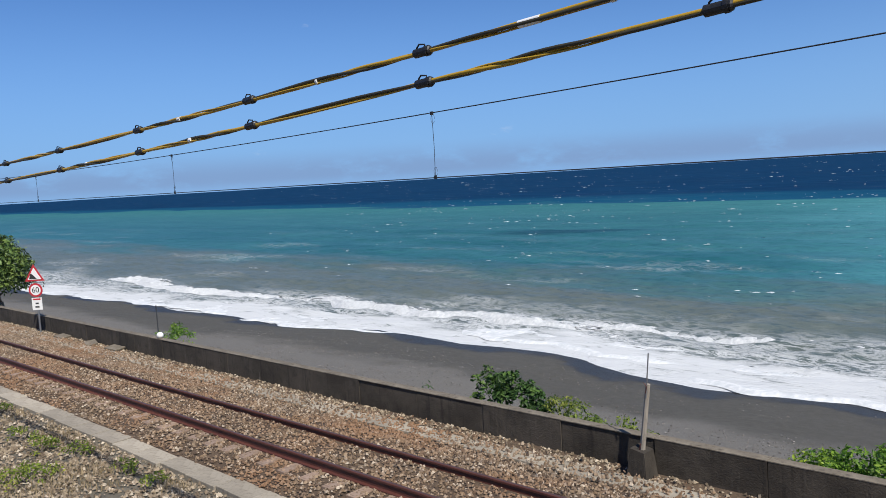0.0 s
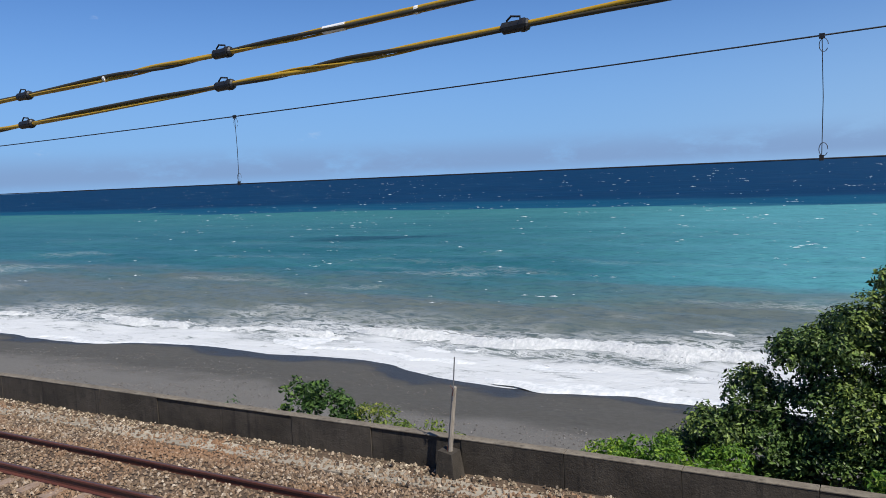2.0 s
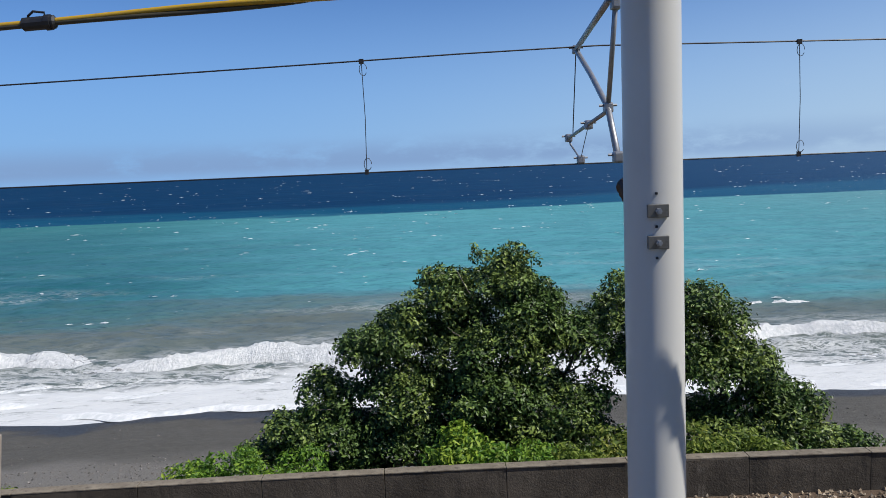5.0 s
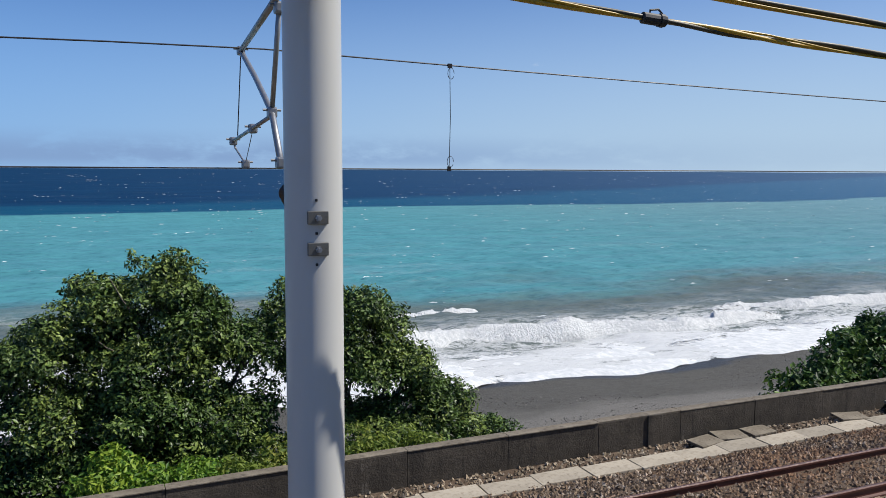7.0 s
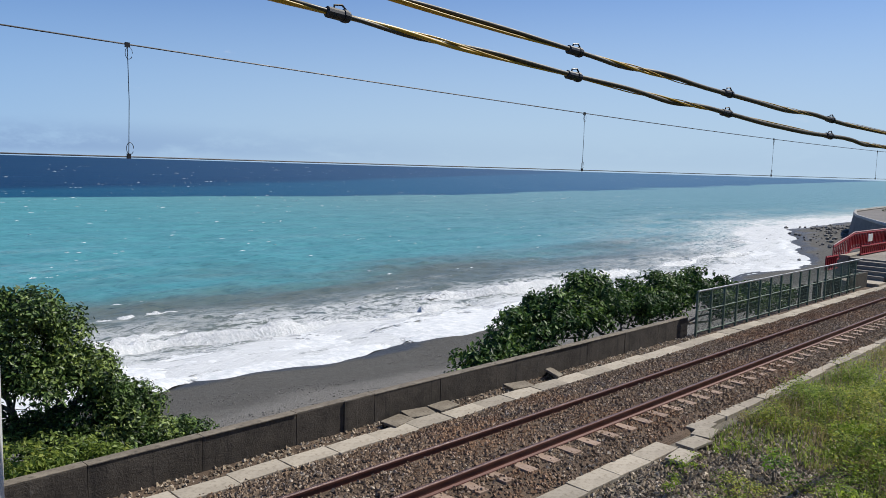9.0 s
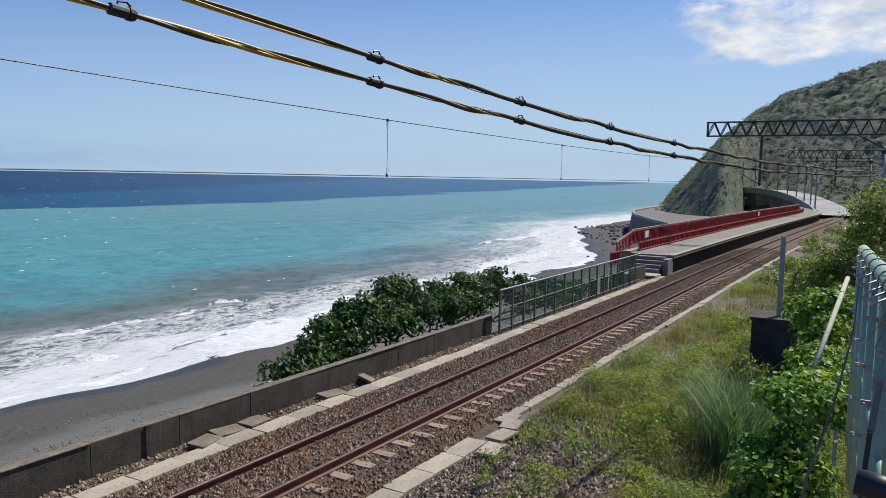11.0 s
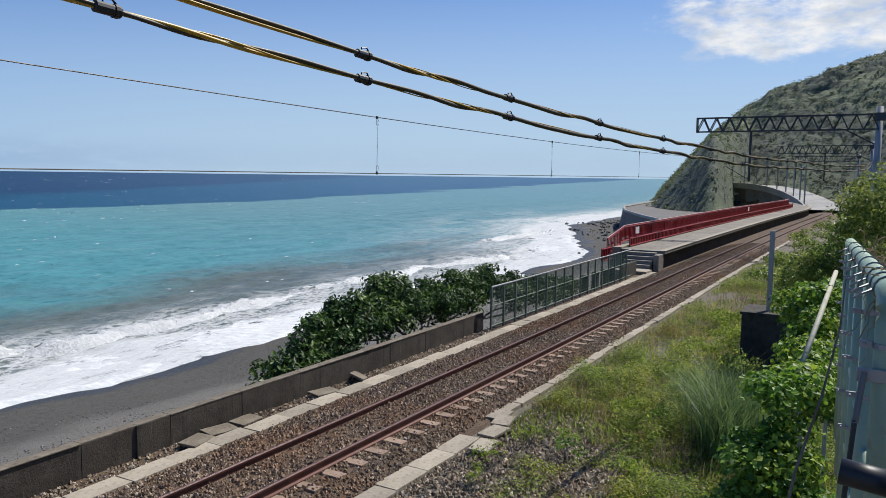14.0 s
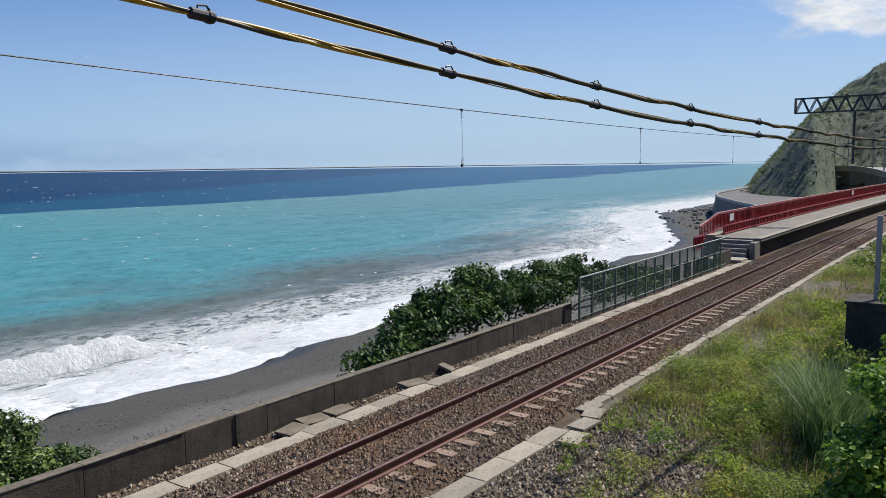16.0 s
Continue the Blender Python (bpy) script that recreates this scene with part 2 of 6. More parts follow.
M["leaf_bush"] = leaf_mat("broad_green_leaf", (0.014, 0.036, 0.010), (0.062, 0.125, 0.032), (0.14, 0.23, 0.045), rough=0.45, thru=0.25, spec=0.22)
M["leaf_weed"] = leaf_mat("bright_weed_leaf", (0.09, 0.15, 0.02), (0.32, 0.42, 0.062), (0.50, 0.49, 0.09), 0.5, 0.6, 0.35)
M["leaf_light"] = leaf_mat("light_tree_leaf", (0.07, 0.125, 0.024), (0.24, 0.32, 0.06), (0.38, 0.40, 0.09), 0.45, 0.5, 0.35)
M["vine"] = leaf_mat("vine_leaf", (0.05, 0.13, 0.016), (0.19, 0.34, 0.04), (0.33, 0.44, 0.05), 0.5, 0.4, 0.35)
M["grass"] = leaf_mat("grass_blade", (0.12, 0.18, 0.035), (0.28, 0.34, 0.07), (0.46, 0.40, 0.13), 0.6, 0.55)
M["straw"] = leaf_mat("dry_stem", (0.26, 0.20, 0.11), (0.42, 0.33, 0.20), (0.34, 0.27, 0.16), 0.8)
# both hill colours are greyed: distance haze mixed into the foliage green
M["forest"] = leaf_mat("hill_foliage_hazed", (0.085, 0.108, 0.070), (0.125, 0.155, 0.090), (0.155, 0.19, 0.09), 0.95, 0.5)
M["hill_face"] = rough_mat("scrubby_slope_hazed", (0.074, 0.090, 0.070), (0.118, 0.148, 0.082), (0.055, 0.067, 0.054), 0.03, 0.6, 0.95, 0.8, 0.6)
M["old_paint"] = plain("weathered_pale_paint", (0.36, 0.36, 0.28), 0.75, 0.0, (0.14, 0.12, 0.08), 0.6, 10)
M["dry_leaf"] = leaf_mat("dry_weed", (0.14, 0.13, 0.04), (0.30, 0.26, 0.09), (0.38, 0.32, 0.12), 0.7, 0.45)
M["pvc"] = plain("grey_plastic_pipe", (0.36, 0.40, 0.43), 0.35)
M["brown_paint"] = plain("brown_painted_steel", (0.14, 0.06, 0.045), 0.45)
M["rock"] = rough_mat("shore_rock", (0.11, 0.107, 0.10), (0.17, 0.165, 0.155), (0.07, 0.067, 0.063), 0.6, 4, 0.85, 0.6, 0.05, island=0.2)
M["road"] = rough_mat("grey_road", (0.12, 0.115, 0.11), (0.15, 0.142, 0.135), (0.085, 0.08, 0.076), 0.2, 2, 0.9, 0.2, 0.01)
M["viaduct"] = rough_mat("grey_viaduct_concrete", (0.27, 0.27, 0.26), (0.34, 0.335, 0.32), (0.18, 0.175, 0.17), 0.15, 1.2, 0.9, 0.2, 0.02)
M["glass_dark"] = plain("dark_lens", (0.01, 0.012, 0.015), 0.12)


def ground_mat():
    """Formation soil, then beach: pale dry gravel by the wall, dark sand, wet and smooth along the water."""
    k = Nodes("ground")
    sp = k.n("ShaderNodeSeparateXYZ")
    k.link(k.co, sp.inputs[0])
    y, z = sp.outputs["Y"], sp.outputs["Z"]
    n1, n2, n3 = k.noise(0.25, 4), k.noise(3.0, 6, 0.7), k.noise(24.0, 5, 0.7)
    zz = k.math("ADD", z, k.math("MULTIPLY", k.math("SUBTRACT", n1, 0.5), 0.9))
    soil = k.mix(k.ramp(n2, 0.35, 0.65), (0.10, 0.088, 0.066), (0.16, 0.142, 0.108))
    soil = k.mix(k.ramp(n3, 0.5, 0.7, 0, 0.7), soil, (0.09, 0.08, 0.065))
    dry = k.mix(k.ramp(n3, 0.4, 0.65), (0.105, 0.099, 0.088), (0.175, 0.166, 0.148))
    sand = k.mix(k.ramp(n2, 0.35, 0.7), (0.056, 0.053, 0.045), (0.078, 0.074, 0.063))
    sand = k.mix(k.ramp(n3, 0.55, 0.75, 0, 0.5), sand, (0.135, 0.13, 0.112))
    wet = k.mix(k.ramp(n2, 0.3, 0.7), (0.024, 0.024, 0.023), (0.032, 0.032, 0.030))
    col = k.mix(k.ramp(zz, -4.15, -4.65), dry, sand)
    iswet = k.ramp(zz, -5.28, -5.52)
    col = k.mix(iswet, col, wet)
    sea_side = k.ramp(z, -0.9, -1.4)
    col = k.mix(sea_side, soil, col)
    b = k.bump(n3, 0.6, 0.03, k.bump(n2, 0.5, 0.10))
    return k.done(col, k.ramp(iswet, 0, 1, 0.92, 0.5), b)


M["ground"] = ground_mat()


def water_mat():
    """Silt-grey shallows, turquoise shelf, dark blue deep water beyond a sharp colour front; foam lace in the surf."""
    k = Nodes("sea_water")
    sp = k.n("ShaderNodeSeparateXYZ")
    k.link(k.co, sp.inputs[0])
    x, y = sp.outputs["X"], sp.outputs["Y"]
    big = k.noise(0.012, 4, 0.55, (0.6, 1.6, 1))
    med = k.noise(0.06, 5, 0.6, (0.5, 1.5, 1))
    chop = k.noise(0.30, 6, 0.62, (0.45, 1.2, 1))
    fine = k.noise(1.6, 5, 0.65, (0.55, 1.3, 1))
    # shelf distance: the front lies further out to the south
    far = k.math("MULTIPLY", k.math("MAXIMUM", k.math("SUBTRACT", x, 180.0), 0.0), 0.24)
    yy = k.math("SUBTRACT", y, far)
    d1 = k.math("ADD", yy, k.math("MULTIPLY", k.math("SUBTRACT", big, 0.5), 90.0))
    d2 = k.math("ADD", y, k.math("MULTIPLY", k.math("SUBTRACT", med, 0.5), 44.0))
    silt = k.mix(k.ramp(chop, 0.3, 0.7), (0.098, 0.122, 0.112), (0.128, 0.152, 0.138))
    teal = k.mix(k.ramp(med, 0.35, 0.7), (0.020, 0.106, 0.124), (0.034, 0.138, 0.154))
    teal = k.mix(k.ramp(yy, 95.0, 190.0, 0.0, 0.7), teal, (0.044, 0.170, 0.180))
    # brighter turquoise by bearing from the viewpoint: sun-side light put into the colour
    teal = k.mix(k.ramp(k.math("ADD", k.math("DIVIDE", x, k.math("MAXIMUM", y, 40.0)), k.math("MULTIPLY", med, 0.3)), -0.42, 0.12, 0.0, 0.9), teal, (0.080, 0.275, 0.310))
    # paler southwards: glare and haze towards the sun painted into the water colour
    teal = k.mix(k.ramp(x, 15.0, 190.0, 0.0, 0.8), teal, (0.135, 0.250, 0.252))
    deep = k.mix(k.ramp(med, 0.35, 0.7), (0.004, 0.025, 0.076), (0.006, 0.036, 0.098))
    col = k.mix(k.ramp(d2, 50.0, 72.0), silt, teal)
    mid = k.mix(k.ramp(chop, 0.3, 0.7), (0.006, 0.055, 0.12), (0.010, 0.075, 0.145))
    col = k.mix(k.ramp(d1, 196.0, 206.0), col, mid)
    col = k.mix(k.ramp(k.math("SUBTRACT", d1, k.math("MULTIPLY", k.math("MAXIMUM", x, 0.0), 0.4)), 214.0, 256.0), col, deep)
    # a cloud shadow on the northern shelf, painted as a dark ellipse in the colour
    wx_, wy_ = k.math("DIVIDE", k.math("ADD", x, 82.0), 15.0), k.math("DIVIDE", k.math("SUBTRACT", k.math("SUBTRACT", y, 108.0), k.math("MULTIPLY", k.math("ADD", x, 82.0), 0.35)), 5.5)
    bed = k.math("ADD", k.math("MULTIPLY", wx_, wx_), k.math("MULTIPLY", wy_, wy_))
    col = k.mix(k.ramp(k.math("ADD", bed, k.math("MULTIPLY", chop, 0.9)), 1.7, 0.5, 0, 0.85), col, (0.010, 0.05, 0.066))
    dark = k.mix(k.math("ADD", k.ramp(chop, 0.35, 0.65, 0, 0.2), k.ramp(fine, 0.48, 0.68, 0, 0.34)), col, (0.01, 0.05, 0.08))
    # lace of old foam behind the surf line, closing up to full white towards the beach
    lace = k.noise(0.8, 10, 0.78, (0.6, 1.2, 1), distort=0.6)
    ridge = k.math("ABSOLUTE", k.math("SUBTRACT", lace, 0.5))
    vein = k.ramp(ridge, 0.075, 0.0)
    patch = k.noise(0.085, 4, 0.6, (0.7, 1.5, 1))
    d3 = k.math("ADD", k.math("SUBTRACT", y, k.math("MULTIPLY", k.math("MINIMUM", k.math("MAXIMUM", k.math("SUBTRACT", x, 85.0), 0.0), 80.0), 0.42)), k.math("MULTIPLY", k.math("SUBTRACT", patch, 0.5), 26.0))
    d3 = k.math("ADD", d3, k.math("MULTIPLY", k.math("MAXIMUM", k.math("SUBTRACT", -5.0, x), 0.0), 0.10))
    solid = k.ramp(d3, 42.2, 38.2)
    near = k.ramp(d3, 53.0, 41.5)
    foam = k.math("MAXIMUM", k.math("MULTIPLY", vein, near), k.math("MULTIPLY", solid, k.ramp(lace, 0.30, 0.46)))
    streak = k.noise(0.5, 6, 0.7, (0.22, 2.2, 1), distort=0.6)
    caps = k.math("MULTIPLY", k.ramp(streak, 0.76, 0.80), k.ramp(y, 48.0, 62.0))
    old = k.math("MULTIPLY", k.math("MULTIPLY", k.ramp(ridge, 0.03, 0.0), k.ramp(k.noise(0.07, 3, 0.5, (0.5, 1.6, 1)), 0.53, 0.70)), k.ramp(y, 110.0, 56.0, 0.05, 0.6))
    bay = k.math("MULTIPLY", k.math("MULTIPLY", k.ramp(ridge, 0.05, 0.0), k.ramp(patch, 0.42, 0.6)), k.math("MULTIPLY", k.ramp(x, 50.0, 130.0, 0.0, 0.7), k.ramp(d3, 85.0, 48.0)))
    old = k.math("MAXIMUM", old, bay)
    foam = k.math("MINIMUM", k.math("ADD", k.math("MAXIMUM", foam, old), k.math("MULTIPLY", caps, 0.7)), 1.0)
    col = k.mix(foam, dark, (0.55, 0.57, 0.58))
    fade = k.ramp(y, 60.0, 700.0, 1.0, 0.35)
    h = k.math("MULTIPLY", k.math("ADD", k.math("MULTIPLY", chop, 1.0), k.math("MULTIPLY", fine, 0.35)), fade)
    nb = k.bump(h, 0.55, 0.6)
    nb = k.bump(k.math("MULTIPLY", lace, near), 0.5, 0.18, nb)
    k.b.inputs["IOR"].default_value = 1.33
    k.b.inputs["Specular IOR Level"].default_value = 0.16
    m = k.done(col, k.ramp(foam, 0, 1, 0.30, 0.9), nb)
    # reflection steered by bearing x/y: dulled far out north, full sheen towards the south
    dull = k.n("ShaderNodeBsdfDiffuse")
    k.link(col, dull.inputs["Color"])
    k.link(nb, dull.inputs["Normal"])
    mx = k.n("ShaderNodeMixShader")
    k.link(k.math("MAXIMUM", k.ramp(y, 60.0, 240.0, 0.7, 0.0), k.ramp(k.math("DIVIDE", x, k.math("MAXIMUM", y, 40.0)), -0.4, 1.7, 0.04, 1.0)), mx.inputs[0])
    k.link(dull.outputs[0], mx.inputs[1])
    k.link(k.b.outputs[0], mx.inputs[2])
    k.link(mx.outputs[0], k.t.nodes["Material Output"].inputs["Surface"])
    return m


def foam_mat(name, holes, scale=0.9, churn=0.8, grain=4.6):
    """Broken white water: bubbly relief, dark gaps where the sheet is torn."""
    k = Nodes(name)
    a = k.noise(scale, 8, 0.72, (0.6, 1.2, 1), distort=1.2)
    b = k.noise(grain, 8, 0.7, (1.2, 0.7, 0.5))
    k.done(k.mix(k.ramp(b, 0.35, 0.7), (0.52, 0.55, 0.56), (0.72, 0.73, 0.73)), 0.85, k.bump(b, churn, 0.2, k.bump(a, churn * 0.8, 0.2)))
    tr = k.n("ShaderNodeBsdfTransparent")
    mx = k.n("ShaderNodeMixShader")
    at = k.n("ShaderNodeAttribute")
    at.attribute_name = "thin"
    k.link(k.ramp(k.math("ADD", a, k.math("MULTIPLY", at.outputs["Fac"], -0.42)), holes, holes + 0.07), mx.inputs[0])
    k.link(tr.outputs[0], mx.inputs[1])
    k.link(k.b.outputs[0], mx.inputs[2])
    k.link(mx.outputs[0], k.t.nodes["Material Output"].inputs["Surface"])
    return k.m


M["water"] = water_mat()
M["foam"] = foam_mat("surf_foam", 0.24, 0.9, 0.3, 2.0)
M["crest"] = foam_mat("breaking_crest", 0.30, 1.3)
M["cap"] = plain("whitecap_foam", (0.56, 0.60, 0.63), 0.9)


# ---- building helpers ----
def raw(name, verts, faces, mat, parent=None, smooth=False):
    me = bpy.data.meshes.new(name)
    me.from_pydata(verts if isinstance(verts, list) else verts.tolist(), [], faces if isinstance(faces, list) else faces.tolist())
    me.materials.append(mat)
    if smooth:
        me.polygons.foreach_set("use_smooth", [True] * len(me.polygons))
    ob = new(name, me)
    ob.parent = parent
    return ob


def part(name, bm, material, parent=None, label="", smooth=False):
    me = bpy.data.meshes.new(name)
    bmesh.ops.recalc_face_normals(bm, faces=bm.faces)
    bm.to_mesh(me)
    bm.free()
    me.materials.append(material)
    if smooth:
        me.polygons.foreach_set("use_smooth", [True] * len(me.polygons))
    ob = new(name, me)
    ob.parent = parent
    return tagged(ob, label)


def thing(name, label, category, at=(0, 0, 0), group="", turn=0.0, kind=""):
    ob = new(name)
    ob.matrix_world = pose(*at, 0, 0, turn)
    return tagged(ob, label, category, group, kind)


def box(bm, lo, hi, bevel=0.0):
    made = bmesh.ops.create_cube(bm, size=1)["verts"]
    for v in made:
        v.co = Vector([(a + b) / 2 + c * (b - a) for a, b, c in zip(lo, hi, v.co)])
    if bevel:
        bmesh.ops.bevel(bm, geom=list({e for v in made for e in v.link_edges}), offset=bevel, segments=2, affect="EDGES", profile=0.6)
    return bm


def tube(bm, pts, radii, n=8, cap=True):
    """A tube along points; radii one or one each."""
    pts = [Vector(p) for p in pts]
    if isinstance(radii, (int, float)):
        radii = [radii] * len(pts)
    rings = []
    up = Vector((0, 0, 1))
    for i, p in enumerate(pts):
        d = (pts[min(i + 1, len(pts) - 1)] - pts[max(i - 1, 0)]).normalized()
        ref = up if abs(d.z) < 0.9 else Vector((0, 1, 0))
        u = d.cross(ref).normalized()
        v = u.cross(d)
        rings.append([bm.verts.new(p + radii[i] * (math.cos(a) * u + math.sin(a) * v)) for a in [2 * math.pi * j / n for j in range(n)]])
    for a, b in zip(rings, rings[1:]):
        for j in range(n):
            bm.faces.new((a[j], a[(j + 1) % n], b[(j + 1) % n], b[j]))
    if cap:
        bm.faces.new(rings[0][::-1])
        bm.faces.new(rings[-1])
    return bm


def tubes(*runs, n=8):
    bm = bmesh.new()
    for pts, r in runs:
        tube(bm, pts, r, n)
    return bm


def boxes(*runs, bevel=0.0):
    bm = bmesh.new()
    for lo, hi in runs:
        box(bm, lo, hi, bevel)
    return bm


def smooth01(t):
    t = np.clip(t, 0, 1)
    return t * t * (3 - 2 * t)


def vnoise(x, y, seed=0, octaves=4, rough=0.55):
    """Value noise on arrays, about -1 to 1."""
    out = np.zeros(np.broadcast(x, y).shape)
    amp, tot = 1.0, 0.0
    for o in range(octaves):
        xi, yi = np.floor(x).astype(np.int64), np.floor(y).astype(np.int64)
        fx, fy = smooth01(x - xi), smooth01(y - yi)

        def hsh(a, b):
            h = (a * 374761393 + b * 668265263 + (seed + o) * 2147483647) & 0x7FFFFFFF
            h = ((h ^ (h >> 13)) * 1274126177) & 0x7FFFFFFF
            return ((h ^ (h >> 16)) & 0xFFFF) / 32767.5 - 1
        out = out + amp * ((hsh(xi, yi) * (1 - fx) + hsh(xi + 1, yi) * fx) * (1 - fy) + (hsh(xi, yi + 1) * (1 - fx) + hsh(xi + 1, yi + 1) * fx) * fy)
        tot += amp
        amp *= rough
        x, y = x * 2.03 + 17.1, y * 2.03 + 5.7
    return out / tot


def grid(name, xs, ys, zf, mat, smooth=True):
    """A sheet over the lines xs and ys with heights zf(X, Y)."""
    X, Y = np.meshgrid(xs, ys, indexing="ij")
    V = np.stack([X, Y, zf(X, Y)], -1).reshape(-1, 3)
    a, b = len(xs), len(ys)
    I = np.arange(a * b).reshape(a, b)
    F = np.stack([I[:-1, :-1], I[1:, :-1], I[1:, 1:], I[:-1, 1:]], -1).reshape(-1, 4)
    return raw(name, V, F, mat, smooth=smooth)


# ---- plan ----
RAIL_Y, GAUGE = 8.52, 1.07
SEA_Z = -6.0


def track_y(x):
    """Centre line of the track: straight in the middle, bending away from the sea at both ends."""
    x = np.asarray(x, float)
    a = np.clip(8.0 - x, 0, 14.0)
    left = a * a / 430.0 + 0.065 * np.clip(-6.0 - x, 0, None)
    b = np.clip(x - 40.0, 0, 75.0)
    right = b * b / 4500.0
    c = np.clip(x - 118.0, 0, 78.0)
    return RAIL_Y - left - right + c * c / 260.0


def track_turn(x):
    return math.degrees(math.atan(float(track_y(x + 0.1) - track_y(x - 0.1)) / 0.2))


def shore_y(x):
    """Line where the beach meets the water."""
    x = np.asarray(x, float)
    return 34.0 + 0.10 * np.clip(x + 30.0, None, 0) + 0.42 * np.clip(x - 95.0, 0, 60) + 0.05 * np.clip(x - 155, 0, 200) + 0.9 * np.sin(x * 0.16 + 1.0) * np.exp(-((x - 5) / 90) ** 2) + 0.5 * np.sin(x * 0.41)


def ground_z(X, Y):
    wall = track_y(X) + 3.1
    s = np.clip((Y - wall) / np.maximum(shore_y(X) - wall, 5), 0, 4)
    beach = -1.5 - 4.2 * np.clip(s, 0, 1) ** 0.72 - np.clip(s - 1, 0, None) * 3.2
    beach = beach + 0.06 * vnoise(X * 0.5, Y * 0.7, 3) * (s > 0.02)
    land = -0.42 + 0.03 * vnoise(X * 0.6, Y * 0.6, 5)
    inland = -2.5 - Y
    rise = np.clip(inland, 0, 60)
    land = land + np.where(X > 30, 0.75, 0.12) * smooth01((X - 20) / 60 + 0.2) * np.clip(rise, 0, 45) + np.where(rise > 0, 0.4 * vnoise(X * 0.1, Y * 0.1, 9), 0)
    z = np.where(Y > wall, beach, land)
    return np.clip(z, -9.5, None)


ground = grid("ground", np.concatenate([np.linspace(-4900, -150, 20), np.linspace(-140, 190, 240), np.linspace(200, 4900, 20)]),
              np.concatenate([np.linspace(-4900, -60, 12), np.linspace(-50, 7, 40), np.linspace(8, 50, 110), np.linspace(55, 120, 12), np.linspace(300, 4900, 6)]), ground_z, M["ground"])
tagged(ground, "dark grey sand beach below a gravelly railway formation", "ground", kind="structure")


# ---- sea ----
def sea_z(X, Y):
    d = np.clip(Y - shore_y(X), -5, 200)
    swell = 0.16 * np.sin(Y * 0.42 + 1.2 * np.sin(X * 0.045) + 0.5 * np.sin(X * 0.013)) * smooth01(d / 14) * smooth01((160 - d) / 60)
    chop = 0.34 * vnoise(X * 0.32, Y * 0.62, 11, 4, 0.6) * smooth01(d / 7) * np.clip(1.3 - d / 120, 0.3, 1)
    return SEA_Z + swell + chop + 0.42 * smooth01(1 - d / 9.0) * 0.9


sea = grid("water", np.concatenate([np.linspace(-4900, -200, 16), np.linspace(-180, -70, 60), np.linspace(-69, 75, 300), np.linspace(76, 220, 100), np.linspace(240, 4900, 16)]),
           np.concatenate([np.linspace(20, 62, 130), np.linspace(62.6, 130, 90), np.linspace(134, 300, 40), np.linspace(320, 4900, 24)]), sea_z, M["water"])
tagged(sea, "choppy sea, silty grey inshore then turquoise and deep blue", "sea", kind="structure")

# ---- track ----
XS_NEAR = (-46.0, 62.0)


def along(xs, off, z):
    return [(float(x), float(track_y(x)) + off, z) for x in xs]


def sweep(name, profile, xs, mat, parent, smooth=False):
    """A profile of (offset, height) swept along the track's line."""
    V, F, n = [], [], len(profile)
    for x in xs:
        yc = float(track_y(x))
        V += [(float(x), yc + o, h) for o, h in profile]
    for i in range(len(xs) - 1):
        for j in range(n):
            F.append((i * n + j, (i + 1) * n + j, (i + 1) * n + (j + 1) % n, i * n + (j + 1) % n))
    F += [tuple(range(n)), tuple(range((len(xs) - 1) * n, len(xs) * n))[::-1]]
    return raw(name, V, F, mat, parent, smooth)


LONG = np.concatenate([np.linspace(-300, -50, 26), np.linspace(-48, 60, 73), np.linspace(64, 190, 43)])
railway = thing("railway_track", "rusty single railway track on concrete sleepers in ballast", "track")
RAILP = [(-0.062, -0.165), (0.062, -0.165), (0.058, -0.152), (0.014, -0.138), (0.010, -0.052), (0.033, -0.038), (0.034, -0.008), (0.026, 0.0), (-0.026, 0.0), (-0.034, -0.008), (-0.033, -0.038), (-0.010, -0.052), (-0.014, -0.138), (-0.058, -0.152)]
for off in (-GAUGE / 2, GAUGE / 2):
    tagged(sweep("rail", [(o + off, h) for o, h in RAILP], LONG, M["rust"], railway), "dark rust-brown steel rail")

for off in (-GAUGE / 2, GAUGE / 2):
    tagged(sweep("rail_head", [(off - 0.017, 0.0005), (off + 0.017, 0.0005), (off + 0.015, 0.002), (off - 0.015, 0.002)], LONG, M["rail_top"], railway), "worn brown running band on the rail head")

# ballast shoulders and bed under the loose stones
BED = [(-1.95, -0.75), (-1.5, -0.37), (-1.0, -0.215), (-0.62, -0.19), (-0.48, -0.125), (0.48, -0.12), (0.62, -0.15), (1.15, -0.18), (1.75, -0.34), (2.2, -0.40), (3.0, -0.40), (3.0, -0.75)]
bed = tagged(sweep("ballast_bed", BED, LONG, M["ballast_bed"], None), "brown crushed stone ballast bed", "ballast", kind="structure")


